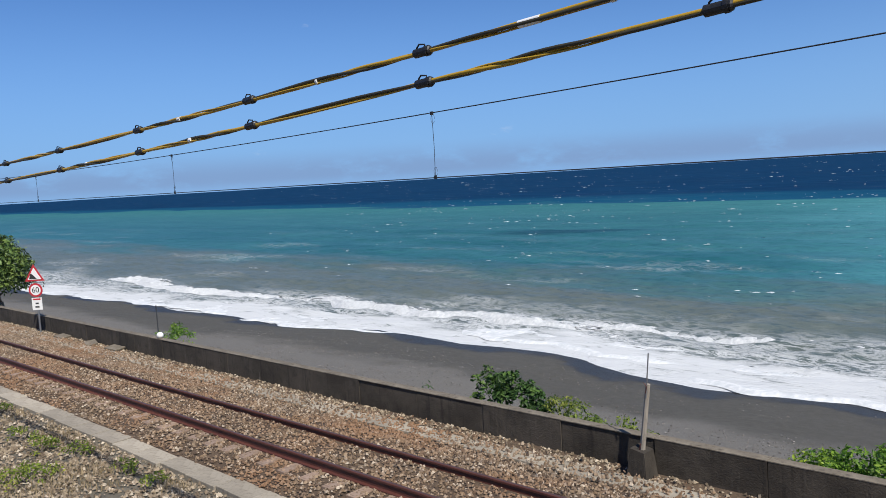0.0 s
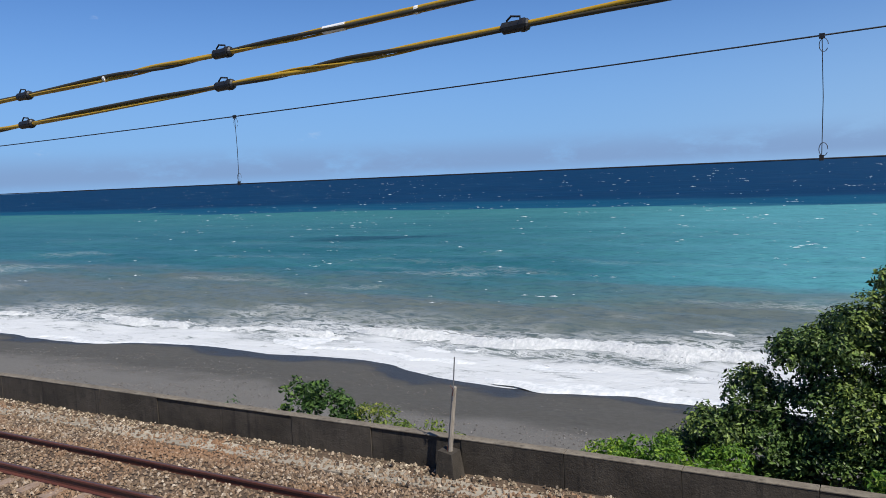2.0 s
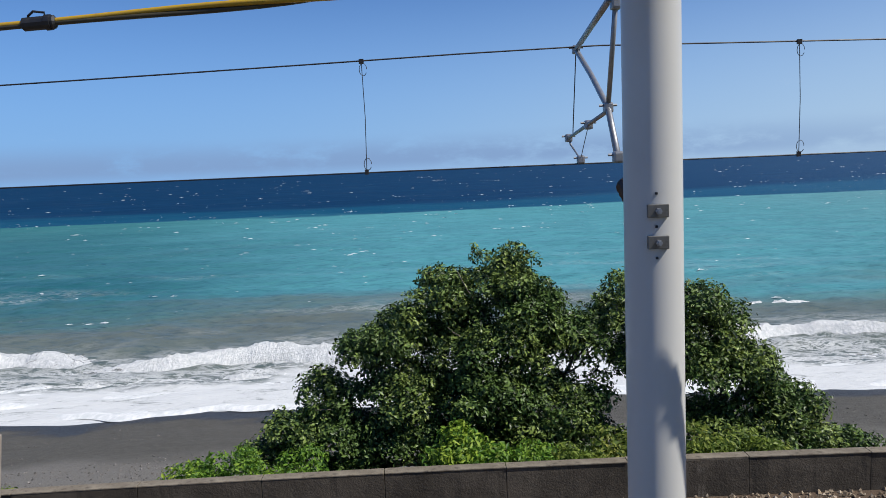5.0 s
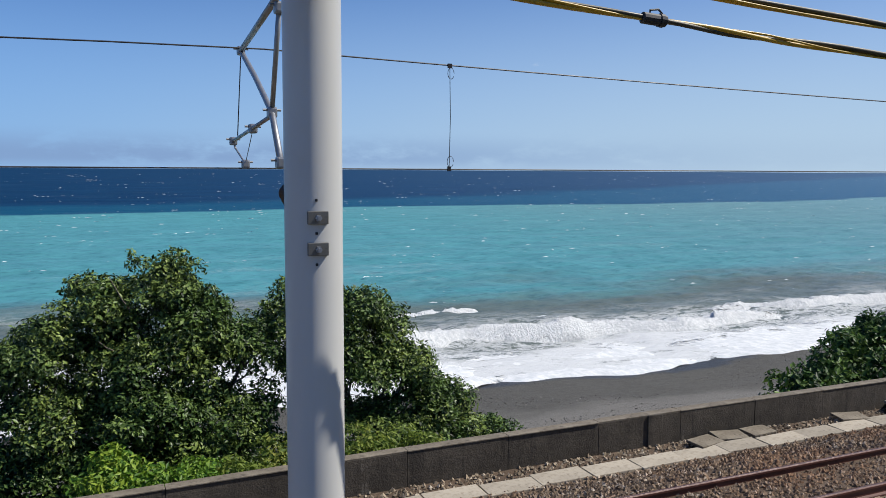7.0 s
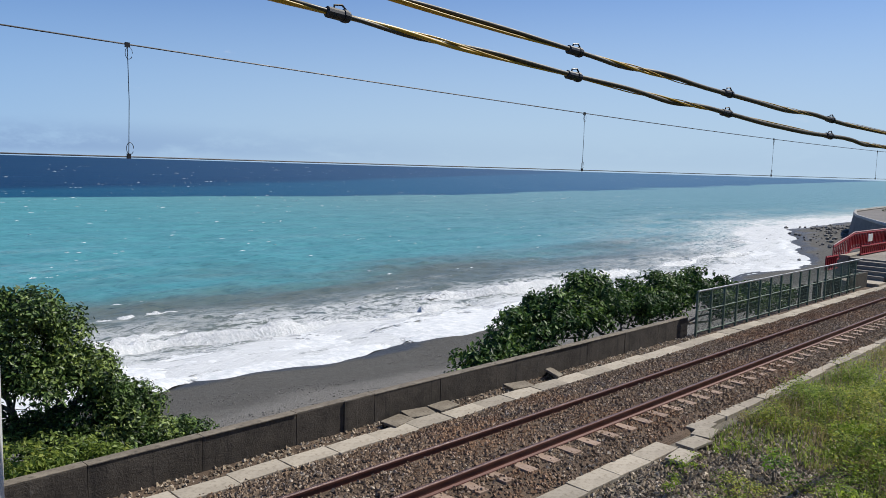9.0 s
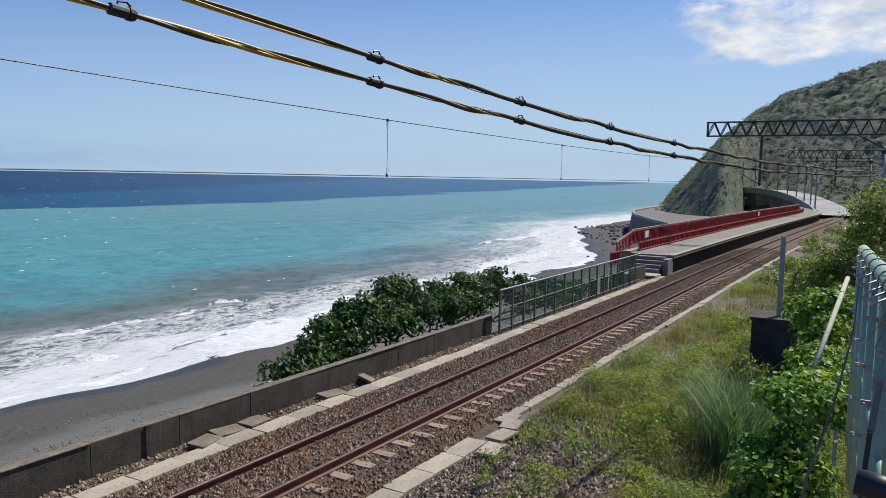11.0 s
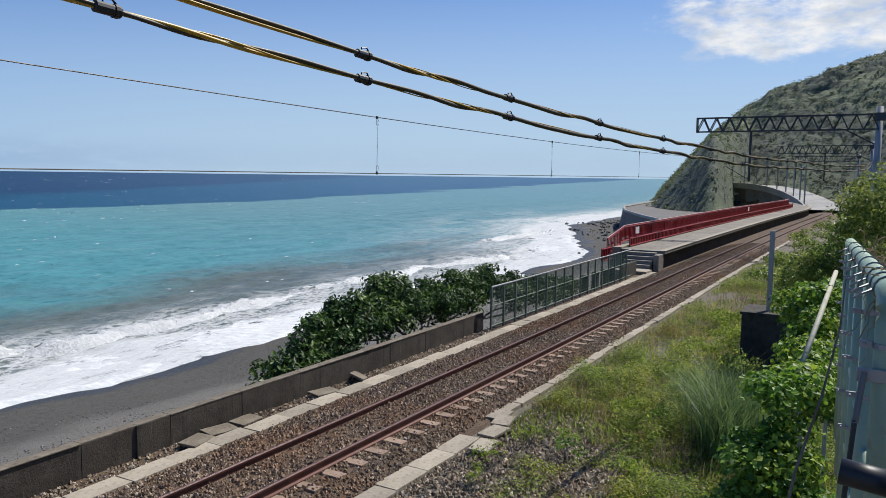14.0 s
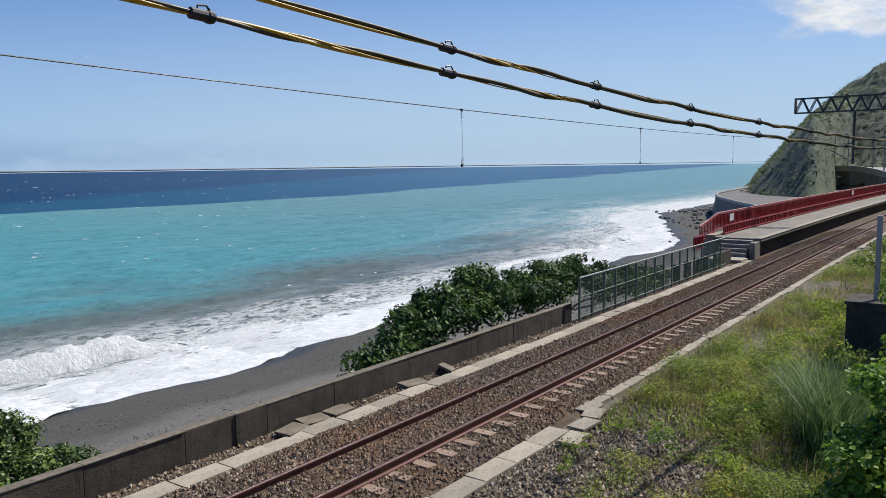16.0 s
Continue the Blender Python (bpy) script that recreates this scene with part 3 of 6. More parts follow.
def stones(name, xs, ys, zs, size, mat, label, category, flat=0.7, seed=1):
    """Loose crushed stones, joined into one mesh: irregular lumps with a ridged top, bedded in the ground."""
    rng = np.random.default_rng(seed)
    n = len(xs)
    base = np.array([(1, 0, -0.3), (0, 1, -0.3), (-1, 0, -0.3), (0, -1, -0.3), (0.3, 0.2, 0.9), (-0.25, -0.15, 0.8)], float)
    V = base[None] * (0.75 + 0.5 * rng.random((n, 6, 1))) + 0.2 * rng.normal(size=(n, 6, 3))
    a = rng.random(n) * 6.283
    s = size * (0.55 + 0.9 * rng.random(n) ** 1.5)
    V[:, :, 2] *= flat
    R = np.stack([np.stack([np.cos(a), -np.sin(a)], -1), np.stack([np.sin(a), np.cos(a)], -1)], -2)
    V[:, :, :2] = np.einsum("nij,nkj->nki", R, V[:, :, :2])
    V = V * s[:, None, None] + np.stack([xs, ys, zs], -1)[:, None]
    f = np.array([(0, 1, 4), (1, 5, 4), (1, 2, 5), (2, 3, 5), (3, 4, 5), (3, 0, 4)])
    F = (f[None] + 6 * np.arange(n)[:, None, None]).reshape(-1, 3)
    return tagged(raw(name, V.reshape(-1, 3), F, mat), label, category, kind="stuff")


def bed_height(off):
    return np.interp(off, [b[0] for b in BED[1:-1]], [b[1] for b in BED[1:-1]])


rng = np.random.default_rng(7)
n_b = 130000
bx = rng.uniform(*XS_NEAR, n_b)
bo = rng.uniform(-1.42, 2.12, n_b)
bz = bed_height(bo) + 0.008 + 0.032 * rng.random(n_b) + 0.02 * vnoise(bx * 1.3, bo * 1.3, 2)
keep = (np.abs(np.abs(bo) - GAUGE / 2) > 0.075)
slot = np.abs((bx / 0.62) - np.round(bx / 0.62)) * 0.62
keep &= ~((slot < 0.10) & (bo > -0.86) & (bo < -0.6) & (bx > -6) & (rng.random(n_b) < 0.72))
bx, bo, bz = bx[keep], bo[keep], bz[keep]
stones("ballast_stones", bx, track_y(bx) + bo, bz, 0.029, M["ballast"], "loose brown and grey crushed ballast stones", "ballast", 0.78, 3)
n_w = 5200
wx, wo = rng.uniform(-46, 23, n_w), rng.uniform(2.52, 2.96, n_w)
stones("wall_foot_gravel", wx, track_y(wx) + wo, -0.395 + 0.03 * rng.random(n_w), 0.034, M["gravel"], "loose gravel between slabs and sea wall", "gravel", 0.75, 4)
n_c = 5200
cx_, co_ = rng.uniform(-46, -3, n_c), rng.normal(2.3, 0.18, n_c)
stones("trough_gravel", cx_, track_y(cx_) + co_, -0.335 + 0.03 * rng.random(n_c), 0.03, M["ballast"], "ballast stones strewn over the trough lids", "ballast", 0.9, 8)
n_g = 26000
gx, go = rng.uniform(-26, 17, n_g), rng.uniform(-8.0, -1.86, n_g)
keep = (vnoise(gx * 0.35, go * 0.35, 21) > -0.25) & ((gx < 14) | (go < -1.9))
gx, go = gx[keep], go[keep]
m_g = 26000
hx_, ho_ = np.concatenate([rng.uniform(7, 17, m_g // 2), rng.uniform(-25, -7, m_g // 2)]), rng.uniform(-7.0, -1.86, m_g)
gx, go = np.concatenate([gx, hx_]), np.concatenate([go, ho_])
stones("verge_gravel", gx, track_y(gx) + go, -0.40 + 0.03 * rng.random(len(gx)), 0.036, M["gravel"], "grey gravel verge beside the track", "gravel", 0.75, 5)
n_p = 32000
px = rng.uniform(-60, 48, n_p)
pf = rng.beta(1.3, 1.9, n_p)
w0 = track_y(px) + 3.3
py = w0 + pf * (shore_y(px) - 2.0 - w0)
keep = vnoise(px * 0.22, py * 0.45, 31, 3) > -0.1 + 0.5 * (pf - 0.45)
px, py = px[keep], py[keep]
stones("beach_pebbles", px, py, ground_z(px, py) + 0.015, 0.034, M["pebble"], "grey pebbles strewn over dark sand", "pebbles", 0.55, 6)


def slab_object(name, L, W, H, mat):
    bm = boxes(((-L / 2, -W / 2, -H), (L / 2, W / 2, 0)), bevel=0.012)
    me = bpy.data.meshes.new(name)
    bm.to_mesh(me)
    bm.free()
    me.materials.append(mat)
    return me


def row_of(name, me, x0, x1, step, off, z, parent, jitter=0.0, seed=2):
    r = random.Random(seed)
    x = x0
    while x < x1:
        ob = new(name, me)
        ob.parent = parent
        ob.matrix_basis = pose(x + r.uniform(-0.3, 0.3) * jitter * 0.05, float(track_y(x)) + off + r.gauss(0, 0.2) * jitter * 0.12, z + r.gauss(0, 0.35) * jitter * 0.012,
                               r.gauss(0, 0.5) * jitter, r.gauss(0, 0.4) * jitter, track_turn(x) + r.gauss(0, 1.0) * jitter)
        x += step


row_of("sleeper", slab_object("sleeper", 0.22, 2.0, 0.16, M["sleeper"]), -46.5, 62, 0.62, 0, -0.168, railway)
sweep("far_cable_slab", [(2.05, -0.5), (2.05, -0.34), (2.5, -0.34), (2.5, -0.5)], np.linspace(-300, -42, 30), M["slab"], None)
tagged(bpy.data.objects["far_cable_slab"], "pale concrete cable trough beside the ballast", "trough", kind="structure")
trough_sea = thing("cable_trough", "pale concrete trough lids between ballast and sea wall", "trough", kind="structure")
row_of("lid", slab_object("trough_lid", 0.97, 0.45, 0.14, M["slab"]), -41.5, 42, 0.985, 2.28, -0.335, trough_sea, 1.0, 5)
trough_land = thing("cable_trough", "pale concrete trough lids along the grassy verge", "trough", kind="structure")
row_of("lid", slab_object("trough_lid", 0.97, 0.45, 0.14, M["slab"]), -41.5, 13.2, 0.985, -1.64, -0.335, trough_land, 0.7, 6)
row_of("lid", slab_object("trough_lid", 0.97, 0.45, 0.14, M["slab"]), 15.2, 70, 0.985, -1.42, -0.335, trough_land, 1.3, 7)
tagged(sweep("far_trough", [(-1.85, -0.5), (-1.85, -0.34), (-1.4, -0.34), (-1.4, -0.5)], np.linspace(-300, -42, 30), M["slab"], None), "pale concrete trough along the verge", "trough", kind="structure")
# loose lids lifted out of line
for nm, x, off, z, t, tilt in (("loose_slab", 12.75, -2.15, -0.30, 6, 1), ("loose_slab", 13.6, -1.95, -0.31, -4, 0), ("loose_slab", 14.35, -1.8, -0.32, 12, 2), ("loose_slab", 14.7, -1.55, -0.33, 3, 1),
                               ("loose_slab", 10.15, 2.58, -0.315, 14, 5), ("loose_slab", 10.85, 2.70, -0.33, -6, 6), ("loose_slab", 11.6, 2.72, -0.34, 8, 5), ("loose_slab", 14.0, 2.60, -0.305, -9, 4), ("loose_slab", 15.5, 2.68, -0.27, 25, 24),
                               ("loose_slab", -26.4, 2.65, -0.28, 10, 6), ("loose_slab", -28.2, 2.62, -0.29, -12, 5), ("loose_slab", -30.6, 2.6, -0.28, 5, 3)):
    bm = boxes(((-0.34, -0.19, -0.055), (0.34, 0.19, 0)), bevel=0.01)
    ob = part(nm, bm, M["slab"] if off < 0 else M["coping"])
    ob.matrix_world = pose(x, float(track_y(x)) + off + (0.06 if off > 0 else 0), z + 0.015, tilt, tilt * 0.4, t)
    tagged(ob, "loose pale concrete slab lying out of line", "slab", "loose slabs")

# ---- sea wall ----
seawall = thing("wall_sea", "low weathered concrete sea wall in cast panels", "wall", kind="structure")
PANEL = 1.86
bm = boxes(((-PANEL / 2 + 0.003, 0, -1.2), (PANEL / 2 - 0.003, 0.19, 0.575)), bevel=0.006)
me_p = bpy.data.meshes.new("panel")
bm.to_mesh(me_p)
bm.free()
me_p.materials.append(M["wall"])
bm = boxes(((-PANEL / 2 + 0.004, -0.008, 0.578), (PANEL / 2 - 0.004, 0.198, 0.60)), bevel=0.006)
me_c = bpy.data.meshes.new("coping")
bm.to_mesh(me_c)
bm.free()
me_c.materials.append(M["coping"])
x = 22.85 - PANEL / 2
r_w = random.Random(4)
while x > -62:
    for nm, me in (("panel", me_p), ("coping", me_c)):
        ob = new(nm, me)
        ob.parent = seawall
        ob.matrix_basis = pose(x, float(track_y(x)) + 2.98 + r_w.gauss(0, 0.006), -0.385, 0, 0, track_turn(x))
    x -= PANEL
tagged(sweep("wall_north", [(2.98, -1.6), (2.98, 0.2), (3.25, 0.2), (3.25, -1.6)], np.linspace(-300, -62.2, 40), M["wall"], None), "low weathered concrete sea wall", "wall", kind="structure")
# thick pilaster and a bolted strip at a construction joint
part("pilaster", boxes(((9.05, float(track_y(9.2)) + 2.95, -0.42), (9.38, float(track_y(9.2)) + 3.0, 0.212)), bevel=0.012), M["wall"], seawall)

# ---- catenary ----
MAST_X, MAST_Y = 1.16, 4.83
mast = thing("catenary_mast", "tall round white-painted steel catenary mast", "mast", (MAST_X, MAST_Y, -0.42))
bm = bmesh.new()
tube(bm, [(0, 0, z) for z in (0, 0.5, 3, 6, 9, 10.4)], [0.187, 0.186, 0.183, 0.179, 0.175, 0.172], 40)
part("pole", bm, M["pole"], mast, smooth=True)
part("foot_flange", tubes(([(0, 0, 0.0), (0, 0, 0.035)], 0.32), n=24), M["galv"], mast)
face = math.atan2(-MAST_Y, -MAST_X) + 0.03      # side turned to the footbridge


def on_face(da, z, out=0.0):
    r = 0.181 + out
    return Vector((r * math.cos(face + da), r * math.sin(face + da), z + 0.42))


def face_box(name, da, z, w, h, d, mat, parent, label=""):
    bm = boxes(((-w / 2, -0.012, -h / 2), (w / 2, d, h / 2)), bevel=0.004)
    ob = part(name, bm, mat, parent, label)
    ob.matrix_basis = Matrix.Translation(on_face(da, z)) @ pose(0, 0, 0, 0, 0, math.degrees(face + da) - 90)
    return ob


for z in (4.485, 4.295):
    pl = face_box("bolt_plate", 0.10, z, 0.125, 0.078, 0.03, M["plate"], mast, "grey steel plate with a bolt")
    part("bolt", tubes(([(0, 0.02, 0), (0, 0.065, 0)], 0.02), ([(0, 0.06, 0), (0, 0.085, 0)], 0.011), n=6), M["galv"], pl)
face_box("bolt_plate", 0.02, 5.93, 0.14, 0.05, 0.03, M["plate"], mast)
for z in (4.59, 4.39, 4.20, 5.86):
    face_box("bolt_hole", 0.06, z, 0.016, 0.016, 0.014, M["black"], mast, "small dark bolt hole")
for z in (6.02, 6.22):
    part("cable_bracket", tubes(([(0, -0.15, z + 0.42 - 0.16), (0, -0.62, z + 0.42 - 0.16)], 0.025)), M["galv"], mast)

cant = thing("cantilever", "galvanised tube cantilever carrying the overhead wires", "bracket", (MAST_X + 0.035, 0, 0.02))
A, B, C, D = (0.08, 8.45, 5.97), (0.05, 6.62, 5.22), (0.10, 8.42, 4.80), (0.04, 8.86, 5.05)
TOPP, LOWP = (0.0, 6.0, 6.05), (0.0, 5.85, 4.62)
part("top_tube", tubes(([A, TOPP], 0.028)), M["galv"], cant, smooth=True)
part("lower_tube", tubes(([A, (0.065, 7.5, 5.60), B, (0.0, 6.02, 4.80)], 0.027)), M["galv"], cant, smooth=True)
part("brace_tube", tubes(([(0.03, 6.15, 5.98), B], 0.021)), M["galv"], cant, smooth=True)
part("registration_tube", tubes(([(0.05, 6.7, 5.19), D], 0.019)), M["galv"], cant, smooth=True)
part("steady_arm", tubes(([D, (0.06, 8.84, 4.97)], 0.012), ([(0.06, 8.84, 4.97), C], 0.010)), M["galv"], cant)
part("stay_wire", tubes(([A, (0.05, 8.6, 5.10)], 0.006), ([(0.08, 7.8, 5.12), (0.1, 8.4, 4.82)], 0.004), n=5), M["wire"], cant)
for nm, p, q in (("insulator", TOPP, (0, 5.0, 6.45)), ("insulator", LOWP, (0, 5.0, 4.30))):
    bm = bmesh.new()
    p, q = Vector(p), Vector(q)
    for i in range(7):
        c = p.lerp(q, 0.12 + i * 0.1)
        tube(bm, [c, c + (q - p) * 0.03, c + (q - p) * 0.06], [0.075, 0.05, 0.035], 14)
    tube(bm, [p, q], 0.026, 10)
    part(nm, bm, M["insulator"], cant, "dark ribbed insulator")
for i, p in enumerate((A, B, D, C, (0.0, 6.02, 4.80), (0.03, 6.15, 5.98), (0.05, 7.6, 5.13))):
    bm = boxes(((p[0] - 0.04, p[1] - 0.045, p[2] - 0.045), (p[0] + 0.04, p[1] + 0.045, p[2] + 0.045)), bevel=0.018)
    tube(bm, [(p[0] - 0.075, p[1], p[2] + 0.02), (p[0] + 0.075, p[1], p[2] + 0.02)], 0.012, 6)
    part("clamp", bm, M["galv"], cant)

SUPPORT = (-54.0, MAST_X, 57.0, 112.0, 165.0)


def wire_y(x):
    s = np.interp(x, SUPPORT, [float(track_y(v)) for v in SUPPORT])
    return s + np.interp(x, SUPPORT, [0.0, 0.0, 0.0, 0.0, 0.0])


def messenger_z(x):
    for a, b in zip(SUPPORT, SUPPORT[1:]):
        if a <= x <= b:
            return 6.025 + (0.15 * (x - a) / 56 if a > 0 else 0.0) - (0.00047 if a > 0 else 0.00067) * (x - a) * (b - x)
    return 6.0


overhead = thing("overhead_line", "thin dark contact wire hung below a messenger wire", "overhead line")
xs = np.concatenate([np.linspace(-54, 57, 75), np.linspace(60, 165, 40)])
part("messenger_wire", tubes(([(float(x), float(wire_y(x)), messenger_z(float(x))) for x in xs], 0.0085), n=6), M["wire"], overhead)
part("contact_wire", tubes(([(float(x), float(wire_y(x)), 4.775) for x in xs], 0.0085), n=6), M["wire"], overhead)
for x in (-46, -39, -31.5, -23.9, -16.2, -8.5, -1.01, 3.63, 12.15, 20.9, 29.9, 39, 48, 54, 61, 70, 79, 88, 97, 106):
    y, zt = float(wire_y(x)), messenger_z(x)
    bm = tubes(([(x, y, zt), (x + 0.012, y, (zt + 4.775) / 2), (x, y, 4.78)], 0.0042), n=5)
    for zc in (zt - 0.09, 4.775 + 0.09):
        tube(bm, [(x + 0.02 + 0.04 * math.cos(a) - 0.005, y, zc + 0.065 * math.sin(a)) for a in [2 * math.pi * j / 12 for j in range(12)]], 0.0035, 4)
    box(bm, (x - 0.025, y - 0.012, zt - 0.03), (x + 0.025, y + 0.012, zt + 0.02))
    box(bm, (x - 0.02, y - 0.012, 4.755), (x + 0.02, y + 0.012, 4.81))
    part("dropper", bm, M["wire"], overhead)


# ---- yellow sleeved feeder cables ----
def cable_y(x):
    return 4.26 - (0.05 * -x if x < 0 else 0.075 * x if x < 44 else 3.3)


def cable_z(x, zp, kl, kr):
    d = x - MAST_X
    if d < 0:
        return zp - kl * -d * (55 + d)
    span = 56.0
    d = d % span if d > span else d
    return zp - (kr - 0.00002 * min(d, 25.0)) * d * (span - d)


def feeder(zp, kl, kr, clamps, tape, phase):
    root = thing("feeder_cable", "yellow sleeved feeder cable strapped with black clamps", "cable", group="feeder cables")
    xs = np.concatenate([np.linspace(-54, -16, 60), np.linspace(-15.8, 26, 420), np.linspace(26.4, 160, 200)])
    twist = [phase + 2.3 * x + 1.3 * math.sin(x * 1.7 + phase) for x in xs]
    for j, (nm, mt, rad, orb) in enumerate((("sleeve", "yellow", 0.0170, 0.011), ("core_cable", "dark_sleeve", 0.0145, 0.016), ("strand", "yellow", 0.0085, 0.017))):
        pts = []
        for x, tw in zip(xs, twist):
            x = float(x)
            gap = min([abs(x - c) for c in clamps] + [2.0])
            o = orb * (0.45 + 0.75 * smooth01(np.array(gap / 0.9)))
            a = tw + j * 2.2
            pts.append((x, cable_y(x) + float(o) * math.cos(a), cable_z(x, zp, kl, kr) + float(o) * math.sin(a)))
        # backlit look past the mast put into the shape: thin yellow, thick dark core
        slim = [1 + (0.8 if mt == "dark_sleeve" else -0.7) * float(smooth01(np.array((p[0] - 2.0) / 8.0))) for p in pts]
        part(nm, tubes((pts, [rad * q for q in slim]), n=7), M[mt], root, smooth=True)
    for c in clamps:
        p = Vector((c, cable_y(c), cable_z(c, zp, kl, kr)))
        d = (Vector((c + 0.1, cable_y(c + 0.1), cable_z(c + 0.1, zp, kl, kr))) - p).normalized()
        s = 1 if c > MAST_X else -1
        bm = tubes(([p - d * 0.09, p - d * 0.08, p + d * 0.08, p + d * 0.09], [0.024, 0.036, 0.036, 0.024]), n=12)
        tube(bm, [p + d * s * (-0.03) + Vector((0, 0, 0.02)), p - d * s * 0.035 + Vector((0, -0.01, 0.05)), p + d * s * 0.02 + Vector((0, -0.015, 0.06)), p + d * s * 0.05 + Vector((0, -0.01, 0.04)), p + d * s * 0.055 + Vector((0, 0, 0.01))], 0.007, 6)
        tube(bm, [p + d * 0.05 - d * 0.014, p + d * 0.05 + d * 0.014], 0.042, 12)
        part("cable_clamp", bm, M["black"], root, "black strap clamp")
    for c, w in tape:
        p = Vector((c, cable_y(c), cable_z(c, zp, kl, kr)))
        d = (Vector((c + 0.1, cable_y(c + 0.1), cable_z(c + 0.1, zp, kl, kr))) - p).normalized()
        part("tape_wrap", tubes(([p - d * w, p + d * w], 0.029), n=12), M["white_tape"], root, "white tape wrap")


CL = [-28.4, -25.9, -23.4, -21.0, -18.6, -16.4, -14.15, -11.9, -9.42, -7.0, -4.58, -2.23, 3.09, 5.38, 7.82, 10.3, 12.95, 15.8, 18.4, 20.9, 23.5, 26.1, 28.7, 31.4, 34, 37, 40, 43, 46, 49, 52, 55]
feeder(5.85, 0.00118, 0.00149, CL, [(-8.2, 0.025), (-11.0, 0.02)], 0.4)
feeder(6.05, 0.00105, 0.00149, [c for c in CL if abs(c + 2.23) > 0.1], [(-3.55, 0.09), (-8.4, 0.03), (-5.9, 0.012), (-2.9, 0.012)], 2.1)


# ---- portal beams further down the line ----
def portal(x, y0, y1, zb, depth, scale=1.0):
    root = thing("catenary_portal", "dark lattice beam on a round grey mast over the track", "portal", (x, 0, 0), "catenary portals")
    part("mast_pole", tubes(([(0, y0, float(ground_z(np.array(x), np.array(y0))) - 0.3), (0, y0, zb + depth + 0.5)], 0.2), n=20), M["grey_mast"], root, smooth=True)
    for s in (-0.22, 0.22):
        for z in (zb, zb + depth):
            part("chord", boxes(((s - 0.04, y0, z - 0.04), (s + 0.04, y1, z + 0.04))), M["dark_steel"], root)
        n = max(6, int((y1 - y0) / 0.42))
        bm = bmesh.new()
        for i in range(n):
            a, b = y0 + (y1 - y0) * i / n, y0 + (y1 - y0) * (i + 1) / n
            tube(bm, [(s, a, zb + (depth if i % 2 else 0)), (s, b, zb + (0 if i % 2 else depth))], 0.036, 4)
        part("lattice", bm, M["dark_steel"], root)
    part("end_plate", boxes(((-0.25, y1 - 0.03, zb - 0.05), (0.25, y1 + 0.03, zb + depth + 0.05))), M["dark_steel"], root)
    part("knee_brace", tubes(([(0, y0 + 1.9, zb), (0, y0 + 0.1, zb - 1.0)], 0.05), n=6), M["dark_steel"], root)
    part("cap_plate", boxes(((-0.3, y0 - 0.35, zb + depth * 0.55), (0.3, y0 + 0.3, zb + depth + 0.08))), M["dark_steel"], root)
    yt = float(track_y(x))
    part("drop_post", tubes(([(0, yt - 0.05, zb), (0, yt - 0.05, 4.55)], 0.085), n=12), M["dark_steel"], root)
    part("drop_arm", tubes(([(0, yt - 0.1, 4.65), (0, yt + 1.5, 5.6)], 0.03), ([(0, yt - 0.05, 5.9), (0, yt + 1.6, 5.75)], 0.03), n=6), M["dark_steel"], root)
    return root


portal(57.0, 0.75, 12.0, 8.0, 0.95)
portal(112.0, 2.0, 13.0, 8.15, 0.95)
portal(165.0, 5.0, 16.5, 8.2, 0.95)


# ---- plants ----
def leaf_cloud(name, clumps, per, size, mat, parent=None, seed=1, droop=0.2, slim=0.42, shell=0.55, label="", upb=0.45):
    """Leaves as folded diamonds, set thickest near the skin of many small clumps. clumps: (centre, radii)."""
    rng = np.random.default_rng(seed)
    P, Nn = [], []
    for c, r in clumps:
        r = np.array(r)
        n = max(8, int(per * (r[0] * r[1] + r[1] * r[2] + r[0] * r[2])))
        d = rng.normal(size=(n, 3))
        d /= np.linalg.norm(d, axis=1)[:, None]
        d[:, 2] = np.where(d[:, 2] < -0.5, -d[:, 2], d[:, 2])
        k = 1 - shell * rng.random(n) ** 1.6
        k = k * (0.86 + 0.28 * rng.random(n))
        P.append(np.array(c) + d * r * k[:, None])
        Nn.append(d)
    P, Nn = np.concatenate(P), np.concatenate(Nn)
    n = len(P)
    up = Nn + rng.normal(size=(n, 3)) * 0.6 + np.array([0, 0, upb])
    up /= np.linalg.norm(up, axis=1)[:, None]
    ax = np.cross(up, rng.normal(size=(n, 3)))
    ax /= np.linalg.norm(ax, axis=1)[:, None] + 1e-9
    ax[:, 2] -= droop * rng.random(n)
    si = np.cross(up, ax)
    L = (size * (0.6 + 0.8 * rng.random(n)))[:, None]
    w = L * slim
    V = np.stack([P - ax * L * 0.5, P + si * w * 0.5 + up * L * 0.06, P + ax * L * 0.5, P - si * w * 0.5 + up * L * 0.06], 1).reshape(-1, 3)
    f = np.array([(0, 1, 2), (0, 2, 3)])
    F = (f[None] + 4 * np.arange(n)[:, None, None]).reshape(-1, 3)
    return tagged(raw(name, V, F, mat, parent), label)


